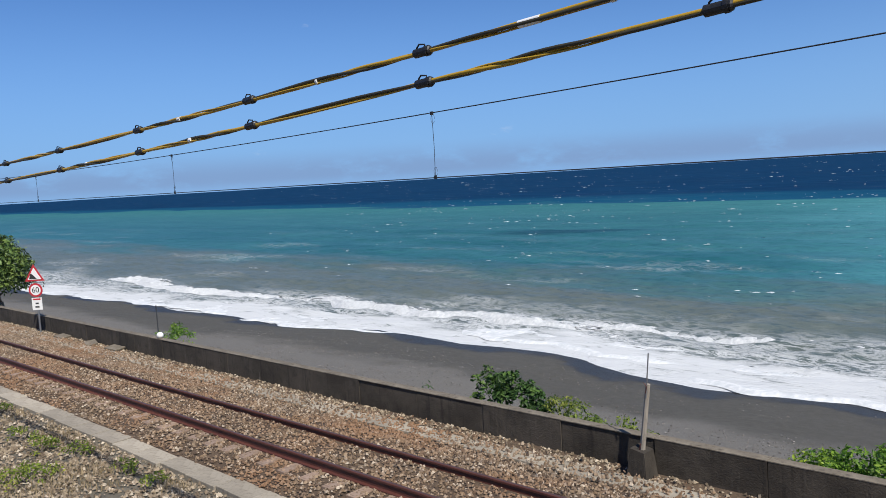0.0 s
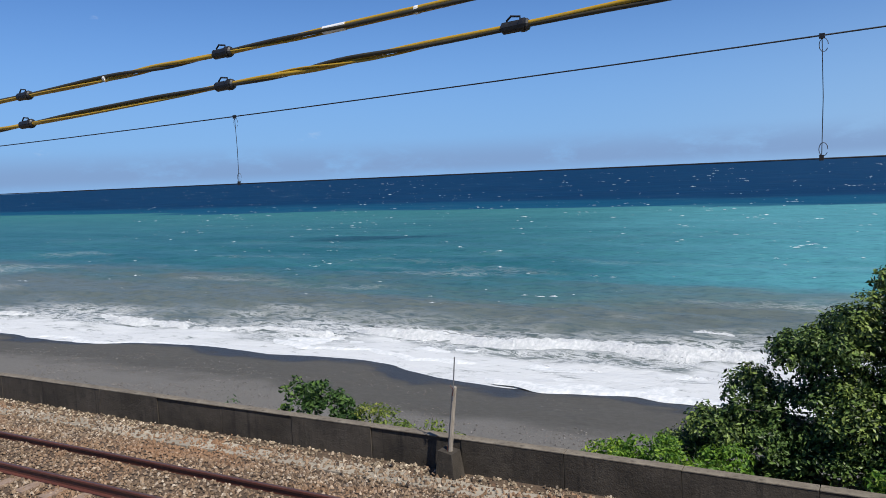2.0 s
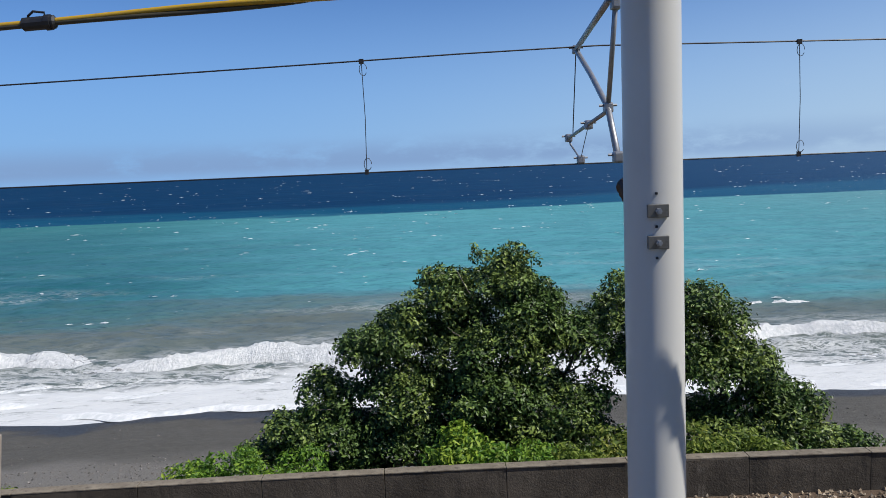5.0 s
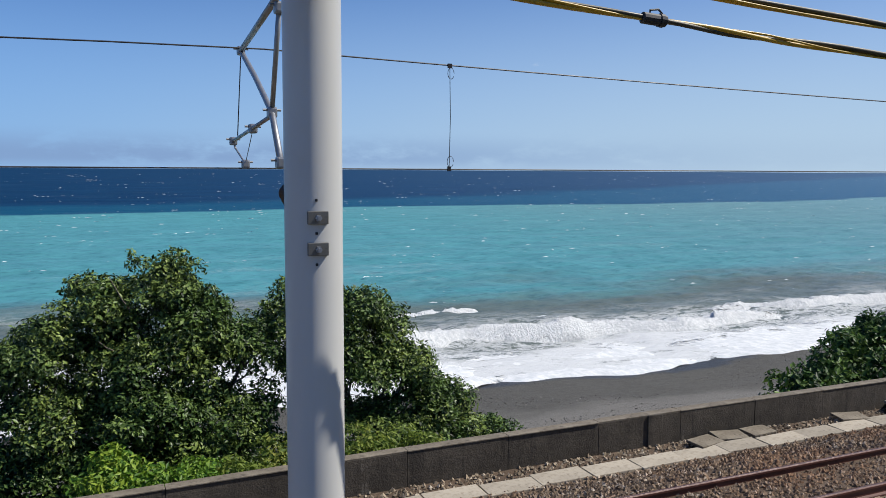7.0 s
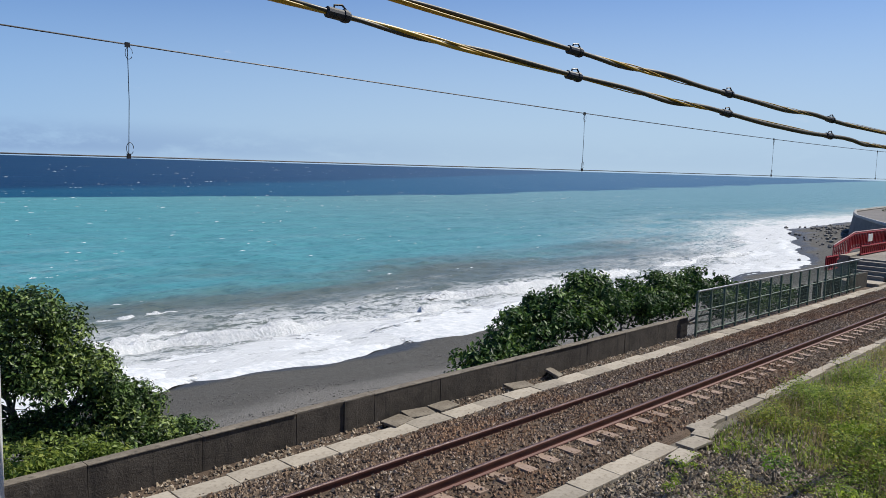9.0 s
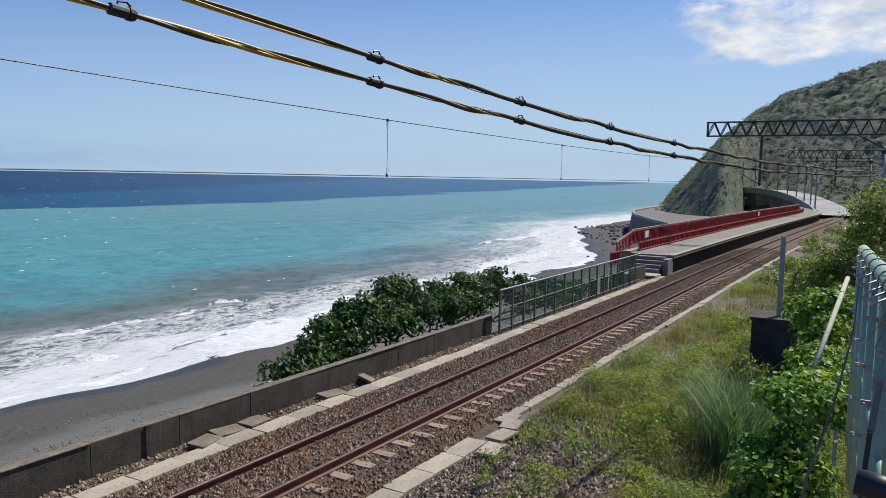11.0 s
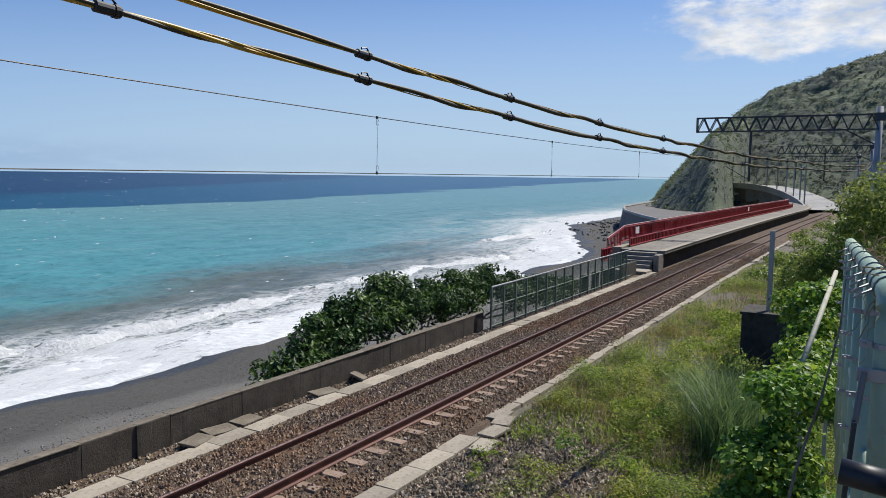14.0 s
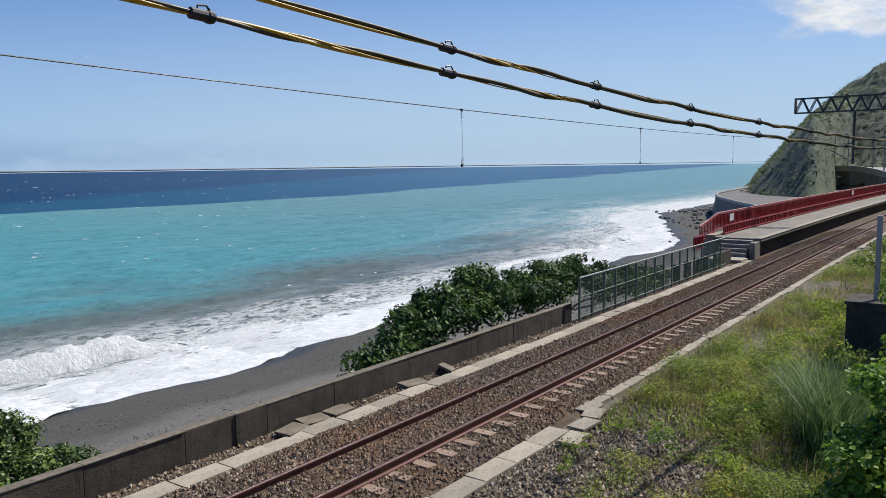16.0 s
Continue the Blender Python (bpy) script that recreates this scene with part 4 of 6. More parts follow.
def sub_clumps(ells, count, size, seed, low=-0.35):
    """Small clumps spread over the skin of large ellipsoids."""
    rng = np.random.default_rng(seed)
    out = []
    for c, r in ells:
        c, r = np.array(c), np.array(r)
        m = int(count * (r[0] * r[2] + r[1] * r[2] + r[0] * r[1]))
        for _ in range(max(m, 3)):
            d = rng.normal(size=3)
            d /= np.linalg.norm(d)
            if d[2] < low:
                d[2] *= -0.5
            s = size * (0.6 + 0.8 * rng.random())
            k = 0.66 + 0.36 * rng.random() + 0.2 * (rng.random() < 0.12)
            out.append((c + d * r * k, (s * 1.1, s * 1.1, s * 0.8)))
    return out


def shoots(ells, count, size, seed):
    """Leafy shoots standing out of the crown: slender upright clumps rooted in it."""
    rng = random.Random(seed + 900)
    out = []
    for c, r in ells:
        for _ in range(count):
            d = Vector((rng.gauss(0, 1), rng.gauss(0, 1), abs(rng.gauss(0.2, 0.8)))).normalized()
            p = Vector(c) + Vector([q * w for q, w in zip(d, r)]) * rng.uniform(0.92, 1.1)
            w = size * rng.uniform(0.7, 1.3)
            out.append((tuple(p), (w * 0.6, w * 0.6, w * 1.2)))
    return out


def limb(bm, a, b, r0, r1, rng, wob=0.12, n=6):
    a, b = Vector(a), Vector(b)
    pts = [a.lerp(b, i / n) + Vector((rng.gauss(0, wob), rng.gauss(0, wob), rng.gauss(0, wob * 0.6))) * (0 if i in (0,) else 1) for i in range(n + 1)]
    tube(bm, pts, [r0 + (r1 - r0) * i / n for i in range(n + 1)], 7)
    return pts[-1]


def tree(name, label, base, ells, leafmat, leaf, per, clump, dens, seed, trunk=0.16, category="tree", slim=0.42, sprigs=0):
    rng = random.Random(seed)
    root = thing(name, label, category, base)
    b = Vector(base)
    top = sum((Vector(c) for c, _ in ells), Vector()) / len(ells) - b
    bm = bmesh.new()
    fork = limb(bm, (0, 0, -0.3), (top.x * 0.35, top.y * 0.35, max(0.5, top.z * 0.55)), trunk, trunk * 0.75, rng, 0.05)
    part("trunk", bm, M["bark"], root, smooth=True)
    for c, r in ells:
        bm = bmesh.new()
        e = Vector(c) - b
        end = limb(bm, fork, e, trunk * 0.5, 0.02, rng, 0.12)
        for _ in range(5):
            limb(bm, fork.lerp(e, rng.uniform(0.5, 1)), e + Vector([rng.uniform(-0.8, 0.8) * q for q in r]), 0.028, 0.006, rng, 0.06, 4)
        part("branch", bm, M["bark"], root, smooth=True)
    cl = [(tuple(np.array(c) - np.array(base)), r) for c, r in sub_clumps(ells, dens, clump, seed)]
    cl += [(tuple(np.array(c) - np.array(base)), tuple(0.72 * q for q in r)) for c, r in ells]
    cl += shoots([(Vector(c) - b, r) for c, r in ells], sprigs, clump * 0.55, seed)
    leaf_cloud("crown", cl, per, leaf, leafmat, root, seed, slim=slim)
    return root


def bush(name, label, base, ells, leafmat, leaf, per, clump, dens, seed, category="bush", slim=0.42, stems=5):
    rng = random.Random(seed)
    root = thing(name, label, category, base)
    b = Vector(base)
    bm = bmesh.new()
    for i in range(stems):
        c, r = ells[i % len(ells)]
        limb(bm, (rng.uniform(-0.1, 0.1), rng.uniform(-0.1, 0.1), -0.25), Vector(c) - b + Vector([rng.uniform(-0.6, 0.6) * q for q in r]), 0.03, 0.006, rng, 0.06, 4)
    part("stems", bm, M["bark"], root)
    cl = [(tuple(np.array(c) - np.array(base)), r) for c, r in sub_clumps(ells, dens, clump, seed)]
    leaf_cloud("foliage", cl, per, leaf, leafmat, root, seed, slim=slim)
    return root


# spreading tree behind the sea wall by the mast
tree("beach_tree", "spreading dark green tree with small leaves behind the wall", (1.0, 14.6, -2.3),
     [((0.45, 14.6, 2.4), (0.85, 0.9, 0.72)), ((-0.35, 14.6, 2.15), (0.55, 0.8, 0.7)), ((1.25, 14.5, 2.05), (0.5, 0.8, 0.62)), ((0.4, 14.4, 1.35), (1.2, 1.0, 0.85)), ((-1.3, 14.4, 1.35), (0.8, 0.9, 0.7)), ((-1.95, 14.3, 1.35), (0.42, 0.6, 0.4)),
      ((-1.2, 14.2, 0.5), (0.9, 0.9, 0.8)), ((1.7, 14.4, 1.2), (0.8, 0.9, 0.75)), ((2.3, 14.5, 1.5), (0.5, 0.7, 0.45)), ((0.3, 14.0, 0.4), (1.1, 0.9, 0.8)), ((1.6, 14.0, 0.2), (1.0, 0.8, 0.7)), ((-2.75, 14.1, 0.55), (0.4, 0.6, 0.42)),
      ((-3.3, 14.0, -0.05), (0.48, 0.6, 0.4)), ((-2.5, 14.0, -0.2), (0.7, 0.8, 0.6)), ((-3.8, 14.0, -0.65), (0.55, 0.7, 0.4)), ((-0.6, 13.7, -0.4), (0.8, 0.7, 0.6)), ((1.0, 13.6, -0.5), (1.1, 0.7, 0.6)), ((-2.2, 13.9, -0.9), (0.7, 0.7, 0.45)), ((-1.5, 14.0, -0.3), (0.8, 0.8, 0.6)), ((0.4, 14.4, -0.6), (0.9, 0.7, 0.7)), ((2.2, 14.3, -0.5), (0.8, 0.7, 0.7))],
     M["leaf_tree"], 0.084, 820, 0.29, 18, 11, slim=0.5, sprigs=12)
tree("beach_tree", "rounded dark green tree beside a larger one", (4.6, 14.8, -2.4),
     [((3.1, 14.5, 1.85), (0.55, 0.8, 0.55)), ((4.15, 14.6, 1.85), (0.68, 0.8, 0.58)), ((4.8, 14.7, 1.35), (0.52, 0.7, 0.5)), ((3.6, 14.3, 0.95), (0.9, 0.9, 0.8)), ((4.9, 14.5, 0.65), (0.85, 0.9, 0.75)), ((5.35, 14.5, 0.75), (0.42, 0.6, 0.42)), ((5.75, 14.4, 0.0), (0.6, 0.7, 0.55)),
      ((6.25, 14.3, -0.2), (0.4, 0.5, 0.42)), ((6.35, 14.2, -0.8), (0.6, 0.7, 0.45)), ((7.15, 14.2, -0.9), (0.5, 0.6, 0.4)), ((4.2, 14.1, -0.4), (1.0, 0.8, 0.8)), ((5.5, 14.2, -0.6), (0.9, 0.8, 0.7)), ((7.55, 14.2, -1.3), (0.45, 0.5, 0.3))],
     M["leaf_tree"], 0.084, 820, 0.29, 18, 12, slim=0.5, sprigs=12)
bush("wall_shrub", "bright green leafy shrub against the sea wall", (0.4, 12.5, -1.9),
     [((0.0, 12.4, -0.3), (0.75, 0.5, 0.5)), ((1.0, 12.4, -0.35), (0.8, 0.5, 0.5)), ((-0.3, 12.5, 0.05), (0.4, 0.4, 0.35))], M["vine"], 0.10, 620, 0.22, 20, 13)
bush("wall_shrub", "green leafy shrub against the sea wall", (3.2, 12.5, -1.9),
     [((2.2, 12.4, -0.3), (0.9, 0.5, 0.5)), ((3.3, 12.5, -0.1), (0.8, 0.5, 0.6)), ((4.5, 12.5, -0.4), (0.9, 0.5, 0.5))], M["leaf_light"], 0.10, 620, 0.22, 20, 14)
bush("wall_shrub", "low bright green creeper on the bank", (-4.2, 12.6, -1.8),
     [((-4.9, 12.5, -0.55), (0.7, 0.5, 0.55)), ((-3.9, 12.5, -0.45), (0.7, 0.5, 0.6)), ((-3.0, 12.7, -0.5), (0.6, 0.5, 0.5))], M["vine"], 0.09, 700, 0.2, 22, 15)
bush("beach_bush", "small round-leaved bush behind the wall", (-11.0, 12.0, -1.7),
     [((-11.6, 12.0, 0.05), (0.62, 0.5, 0.42)), ((-10.7, 12.0, 0.0), (0.6, 0.5, 0.5)), ((-10.1, 12.0, -0.35), (0.5, 0.4, 0.5))], M["leaf_bush"], 0.10, 520, 0.17, 26, 16, slim=0.55)
bush("wall_shrub", "low yellow-green shrub by the leaning post", (-8.7, 12.0, -1.7),
     [((-8.9, 11.9, -0.4), (0.7, 0.4, 0.42)), ((-8.0, 11.9, -0.45), (0.5, 0.4, 0.4)), ((-9.6, 12.0, -0.1), (0.3, 0.3, 0.45))], M["leaf_light"], 0.08, 700, 0.2, 22, 17)
bush("wall_shrub", "small yellow-green shrub on the beach edge", (-25.2, 11.1, -1.7), [((-25.2, 11.0, -0.2), (0.7, 0.5, 0.6))], M["vine"], 0.09, 420, 0.2, 16, 18)
bush("beach_weed", "tiny dark weed at the wall foot", (-13.0, 11.6, -1.6), [((-13.0, 11.4, -0.1), (0.3, 0.2, 0.22))], M["leaf_bush"], 0.08, 120, 0.12, 12, 19)
# broad bush by the fence
tree("shore_bush", "broad dark glossy bush behind the end of the wall", (20.5, 13.4, -2.2),
     [((15.3, 13.0, -0.55), (1.1, 0.8, 0.7)), ((16.6, 13.2, -0.15), (1.1, 0.9, 0.9)), ((18.1, 13.4, 0.25), (1.2, 1.0, 1.0)), ((20.0, 13.5, 0.45), (1.4, 1.0, 1.05)), ((22.3, 13.5, 0.1), (1.5, 1.0, 1.0)), ((24.6, 13.5, 0.1), (1.3, 1.0, 0.95)), ((27.5, 13.7, 0.05), (1.9, 1.0, 1.0)), ((31, 13.6, -0.6), (1.8, 0.9, 0.8)), ((34.5, 13.5, -0.8), (1.8, 0.8, 0.7))],
     M["leaf_bush"], 0.155, 250, 0.36, 13, 21, 0.12, "bush", 0.46, 16)
tree("roadside_tree", "dense dark green tree beyond the sea wall", (-43.5, 10.6, -1.9),
     [((-44.3, 10.4, 0.9), (2.2, 1.5, 1.6)), ((-46.5, 10.6, 1.2), (2.4, 1.6, 1.8)), ((-48, 10.8, 1.0), (2.6, 1.6, 1.8))], M["leaf_tree"], 0.22, 100, 0.5, 9, 22)


# verge weeds and grass
def blades(name, xs, ys, zs, height, width, mat, label, category, seed, lean=0.5, parent=None, kind="stuff"):
    rng = np.random.default_rng(seed)
    n = len(xs)
    a = rng.random(n) * 6.283
    h = height * (0.5 + 0.9 * rng.random(n))
    w = width * (0.6 + 0.8 * rng.random(n))
    ln = lean * h * (0.3 + rng.random(n))
    dx, dy = np.cos(a), np.sin(a)
    B = np.stack([xs, ys, zs], -1)
    side = np.stack([-dy, dx, 0 * a], -1) * w[:, None] / 2
    m = B + np.stack([dx * ln * 0.3, dy * ln * 0.3, h * 0.62], -1)
    t = B + np.stack([dx * ln, dy * ln, h], -1)
    V = np.stack([B - side, B + side, m + side * 0.8, m - side * 0.8, t], 1).reshape(-1, 3)
    F = [q for i in range(n) for q in ((5 * i, 5 * i + 1, 5 * i + 2, 5 * i + 3), (5 * i + 3, 5 * i + 2, 5 * i + 4))]
    return tagged(raw(name, V, F, mat, parent), label, category, kind=kind if not parent else "")


rng = np.random.default_rng(40)
n_v = 30000
vx, vo = 12.0 + 38 * rng.random(n_v) ** 1.5, rng.uniform(-9.0, -1.8, n_v)
dens = vnoise(vx * 0.5, vo * 0.5, 51, 3) + smooth01((vx - 10.5) / 4) * 1.2 - 0.95 - 0.8 * smooth01((vo + 2.2) / 0.5) * (vx < 20)
keep = dens > 0.25 * (rng.random(n_v) - 0.3)
vx, vo = vx[keep], vo[keep]
vy = track_y(vx) + vo
blades("verge_grass", vx, vy, ground_z(vx, vy), 0.19, 0.02, M["grass"], "rough green and straw-coloured verge grass", "grass", 41, 0.8)
n_l = 9000
lx, lo_ = 9.4 + 36 * rng.random(n_l) ** 1.4, rng.uniform(-8.8, -1.9, n_l)
keep = (vnoise(lx * 0.4, lo_ * 0.4, 61, 3) > -0.16 - 0.3 * smooth01((-3.4 - lo_) / 1.5)) & ((lo_ < -3.1) | (lx > 14.5)) & (smooth01((lx - 9.5) / 4) > rng.random(n_l) * 0.8)
lx, lo_ = lx[keep], lo_[keep]
ly = track_y(lx) + lo_
tall = 0.08 + 0.42 * np.clip(vnoise(lx * 0.6, ly * 0.6, 62, 3) + 0.22, 0, 1) * (0.5 + rng.random(len(lx)))
cl = [((x, y, float(z) + h * 0.6), (0.2 + 0.12 * h, 0.2 + 0.12 * h, h)) for x, y, z, h in zip(lx, ly, ground_z(lx, ly), tall)]
dry = vnoise(lx * 0.7, ly * 0.7, 63, 3) > 0.22
tagged(leaf_cloud("verge_weeds", [c for c, q in zip(cl, dry) if not q], 230, 0.06, M["leaf_weed"], None, 42, upb=1.3), "low yellow-green weeds over the verge", "weeds", kind="stuff")
tagged(leaf_cloud("dry_weeds", [c for c, q in zip(cl, dry) if q], 260, 0.06, M["dry_leaf"], None, 48, slim=0.3, upb=0.8), "brown seeding weeds among the green", "weeds", kind="stuff")
for i, (x, o, s) in enumerate(((-21.2, -2.4, 0.32), (-18.4, -2.9, 0.30), (-16.3, -2.6, 0.24), (-14.5, -2.4, 0.26), (-17.2, -2.9, 0.32), (-15.6, -3.8, 0.6), (-13.4, -2.5, 0.25), (-22.5, -3.4, 0.2), (11.2, -2.9, 0.22), (12.3, -2.6, 0.3), (-20.0, -4.9, 0.7), (-19.2, -5.4, 0.6), (-21.0, -5.6, 0.7), (-18.3, -5.9, 0.6))):
    y = float(track_y(x)) + o
    bush("verge_weed", "small green weed tuft in gravel", (x, y, -0.4), [((x, y, -0.28), (s, s, 0.2))], M["leaf_weed"], 0.065, 700, 0.11, 40, 70 + i, "weed", stems=3)
n_s = 20000
sx, so = rng.uniform(-24, -8, n_s), rng.uniform(-6.5, -2.0, n_s)
keep = vnoise(sx * 0.6, so * 0.6, 66) > 0.0
sx, so = sx[keep], so[keep]
blades("dry_grass", sx, track_y(sx) + so, ground_z(sx, track_y(sx) + so), 0.12, 0.012, M["straw"], "short dry grass in the gravel verge", "grass", 43, 0.9)
n_t = 9000
tx_, to_ = 10.5 + 30 * rng.random(n_t) ** 1.3, rng.uniform(-8.5, -2.0, n_t)
keep = (vnoise(tx_ * 0.5, to_ * 0.5, 71, 3) > 0.0) & (tx_ > 13.5)
tx_, to_ = tx_[keep], to_[keep]
blades("verge_stalks", tx_, track_y(tx_) + to_, ground_z(tx_, track_y(tx_) + to_), 0.42, 0.014, M["straw"], "tall dry straw-coloured stalks among weeds", "grass", 47, 0.5)
for i, (x, y, r, h) in enumerate(((17.5, 3.4, 0.5, 0.45), (19.2, 4.2, 0.55, 0.5), (20.6, 3.2, 0.6, 0.6), (16.2, 4.6, 0.45, 0.35), (22.5, 4.6, 0.6, 0.5), (24.5, 3.8, 0.7, 0.65), (14.6, 3.9, 0.4, 0.35), (18.3, 2.3, 0.5, 0.6), (27.5, 4.6, 0.7, 0.6), (12.6, 3.6, 0.35, 0.3))):
    bush("verge_bush", "bushy bright green verge weed", (x, y, -0.42), [((x, y, -0.42 + h * 0.6), (r, r, h * 0.6)), ((x + r * 0.7, y + 0.2, -0.42 + h * 0.45), (r * 0.7, r * 0.7, h * 0.5))], M["leaf_weed"], 0.085, 420, 0.16, 22, 120 + i, "weed", stems=4)
# silvery tall grass tussocks near the vine
for i, (x, y, h, n) in enumerate(((15.4, 2.6, 1.25, 520), (16.4, 3.0, 1.15, 420), (14.6, 2.35, 1.1, 420), (15.8, 2.2, 1.0, 320), (17.3, 2.7, 0.95, 300))):
    rr = np.random.default_rng(80 + i)
    gx, gy = rr.normal(0, 0.24, n), rr.normal(0, 0.2, n)
    root = thing("tall_grass", "tussock of tall silvery arching grass", "grass", (x, y, -0.42), "tall grass tussocks")
    blades("blades", gx, gy, 0 * gx, h, 0.014, M["tall_grass"], "", "", 80 + i, 0.9, root)
# vine heaped over a handrail beside the footbridge stair
vine_ells = [((9.6, 0.95, 2.25), (0.75, 0.33, 0.33)), ((9.0, 1.0, 1.6), (0.6, 0.38, 0.6)), ((9.3, 0.95, 0.7), (0.9, 0.5, 0.9)), ((8.6, 1.05, 0.9), (0.5, 0.35, 0.7)), ((10.9, 0.75, 2.0), (0.8, 0.4, 0.5)), ((12.3, 0.8, 2.1), (0.9, 0.4, 0.6)), ((13.8, 0.85, 2.6), (0.9, 0.4, 0.6))]
bush("vine_mound", "bright green vine heaped over a handrail", (9.3, 0.9, -0.4), vine_ells, M["vine"], 0.075, 900, 0.24, 26, 24, "vine", 0.75, 8)
# light green trees inland
tree("bank_tree", "light green leafy tree on the inland bank", (24.5, -3.6, -0.3),
     [((21, 1.15, 2.3), (0.9, 0.7, 0.9)), ((22, 0.0, 3.7), (1.2, 1.0, 1.3)), ((23, -1.4, 4.2), (1.6, 1.4, 1.4)), ((20.5, -1.6, 3.2), (1.5, 1.2, 1.3)), ((22, -3.4, 3.8), (1.8, 1.5, 1.6))], M["leaf_light"], 0.10, 420, 0.30, 13, 25, 0.14, sprigs=22)
tree("bank_tree", "light green bushy tree beside the line", (29, 2.6, -0.3),
     [((28.5, 2.5, 0.9), (1.1, 0.8, 1.0)), ((30.5, 1.8, 1.3), (1.3, 0.9, 1.0)), ((33, 0.8, 1.9), (1.5, 1.0, 1.2))], M["leaf_light"], 0.10, 420, 0.30, 13, 26, 0.12, sprigs=22)
for i, (x, y, s) in enumerate(((38, 0.5, 1.9), (44, -0.5, 2.3), (52, -2.0, 2.6), (34, -5, 2.6), (41, -6, 3.0), (62, -3, 3.0), (75, 0.0, 2.6), (90, 0.5, 2.8), (27, -7, 2.4))):
    z = float(ground_z(np.array(x), np.array(y)))
    tree("bank_tree", "bushy green tree on the inland bank", (x, y, z - 0.2), [((x, y, z + s * 0.9), (s, s * 0.8, s)), ((x + s, y - s * 0.6, z + s * 0.8), (s, s * 0.8, s * 0.9))], M["leaf_light"], 0.22, 90, 0.6, 6, 90 + i, 0.14)
# dark-leaved masses added to fill the deep shade behind the green railing
for i, (x, y, z, r) in enumerate(((25, -1.5, 0.9, 1.3), (27, -2.4, 1.2, 1.5), (24.5, -3.2, 1.0, 1.4), (28.5, -0.7, 0.9, 1.2))):
    bush("bank_bush", "dense dark shrub in the shade of the bank trees", (x, y, float(ground_z(np.array(x), np.array(y)))), [((x, y, z), (r, r * 0.8, r)), ((x + 0.3, y, z - 0.6), (r * 1.1, r * 0.9, r)), ((x - 0.3, y - 0.4, z + 0.8), (r * 0.8, r * 0.8, r * 0.7))], M["leaf_tree"], 0.14, 160, 0.4, 9, 160 + i, "bush", stems=7)
for i in range(14):
    x = 40.0 + 5.2 * i
    y, s_ = float(track_y(x)) - 3.3 - 0.7 * math.sin(2.3 * i), 0.7 + 0.35 * math.sin(1.7 * i)
    z = float(ground_z(np.array(x), np.array(y)))
    bush("verge_shrub", "rough green shrub along the far verge", (x, y, z), [((x, y, z + 0.5 * s_), (1.5 * s_, 0.8 * s_, 0.7 * s_)), ((x + 1.6, y - 0.3, z + 0.4 * s_), (1.3 * s_, 0.8 * s_, 0.6 * s_))], M["leaf_light"], 0.17, 90, 0.3, 9, 190 + i, "bush", stems=4)
for i, (x, y, r, h) in enumerate(((12.6, -1.1, 0.8, 0.9), (14.2, -0.8, 0.8, 0.8), (11.6, -1.9, 0.9, 0.8), (15.8, -1.4, 0.9, 1.1), (10.8, -1.0, 0.6, 0.6), (13.4, -2.4, 1.0, 1.0), (17.4, -0.8, 0.8, 1.0))):
    bush("bank_weed", "leafy green weed heap on the bank", (x, y, -0.42), [((x, y, -0.42 + 0.5 * h), (r, r, 0.55 * h)), ((x + 0.6, y + 0.2, -0.42 + 0.35 * h), (0.7 * r, 0.7 * r, 0.45 * h))], M["vine"] if i % 2 else M["leaf_weed"], 0.075, 330, 0.2, 18, 220 + i, "weed", stems=5)
for i in range(26):
    x, o = 13.0 + 0.95 * i + 0.5 * math.sin(5.1 * i), -2.7 - 2.6 * abs(math.sin(2.7 * i + 0.4))
    y, r, h = float(track_y(x)) + o, 0.32 + 0.16 * math.sin(3.3 * i), 0.36 + 0.2 * math.sin(1.9 * i + 1)
    bush("verge_bush", "leafy green weed on the grassy verge", (x, y, -0.42), [((x, y, -0.42 + h * 0.55), (r, r, h * 0.6)), ((x + r * 0.8, y + 0.15, -0.42 + h * 0.4), (r * 0.6, r * 0.6, h * 0.45))], M["vine"] if i % 3 == 0 else M["leaf_weed"], 0.07, 420, 0.13, 24, 260 + i, "weed", stems=4)
# undergrowth on the bank below the green railing
n_u = 3000
ux, uy = rng.uniform(4, 34, n_u), rng.uniform(-9, -0.2, n_u)
keep = vnoise(ux * 0.5, uy * 0.5, 68) > -0.15
cl = [((x, y, float(z) + 0.2), (0.35, 0.35, 0.22)) for x, y, z in zip(ux[keep], uy[keep], ground_z(ux[keep], uy[keep]))]
tagged(leaf_cloud("bank_undergrowth", cl, 150, 0.085, M["leaf_light"], None, 44), "low green undergrowth on the shaded bank", "undergrowth", kind="stuff")

# ---- fence along the sea side ----
fence = thing("mesh_fence", "green steel mesh fence with a pale top rail", "fence")
F0, F1, BAY = 22.95, 39.2, 0.96


def fy(x):
    return float(track_y(x)) + 2.75


nb = int((F1 - F0) / BAY)
bm = boxes(((-0.032, -0.032, -0.4), (0.032, 0.032, 1.06)), bevel=0.004)
me_post = bpy.data.meshes.new("fence_post")
bm.to_mesh(me_post)
bm.free()
me_post.materials.append(M["green_mesh"])
bm = bmesh.new()
for i in range(1, 16):
    x = BAY * i / 16
    box(bm, (x - 0.0035, -0.0035, -0.3), (x + 0.0035, 0.0035, 1.02))
for i in range(10):
    z = -0.28 + i * 0.142
    box(bm, (0.02, -0.004, z - 0.0025), (BAY - 0.02, 0.001, z + 0.0025))
me_mesh = bpy.data.meshes.new("mesh_panel")
bm.to_mesh(me_mesh)
bm.free()
me_mesh.materials.append(M["green_mesh"])
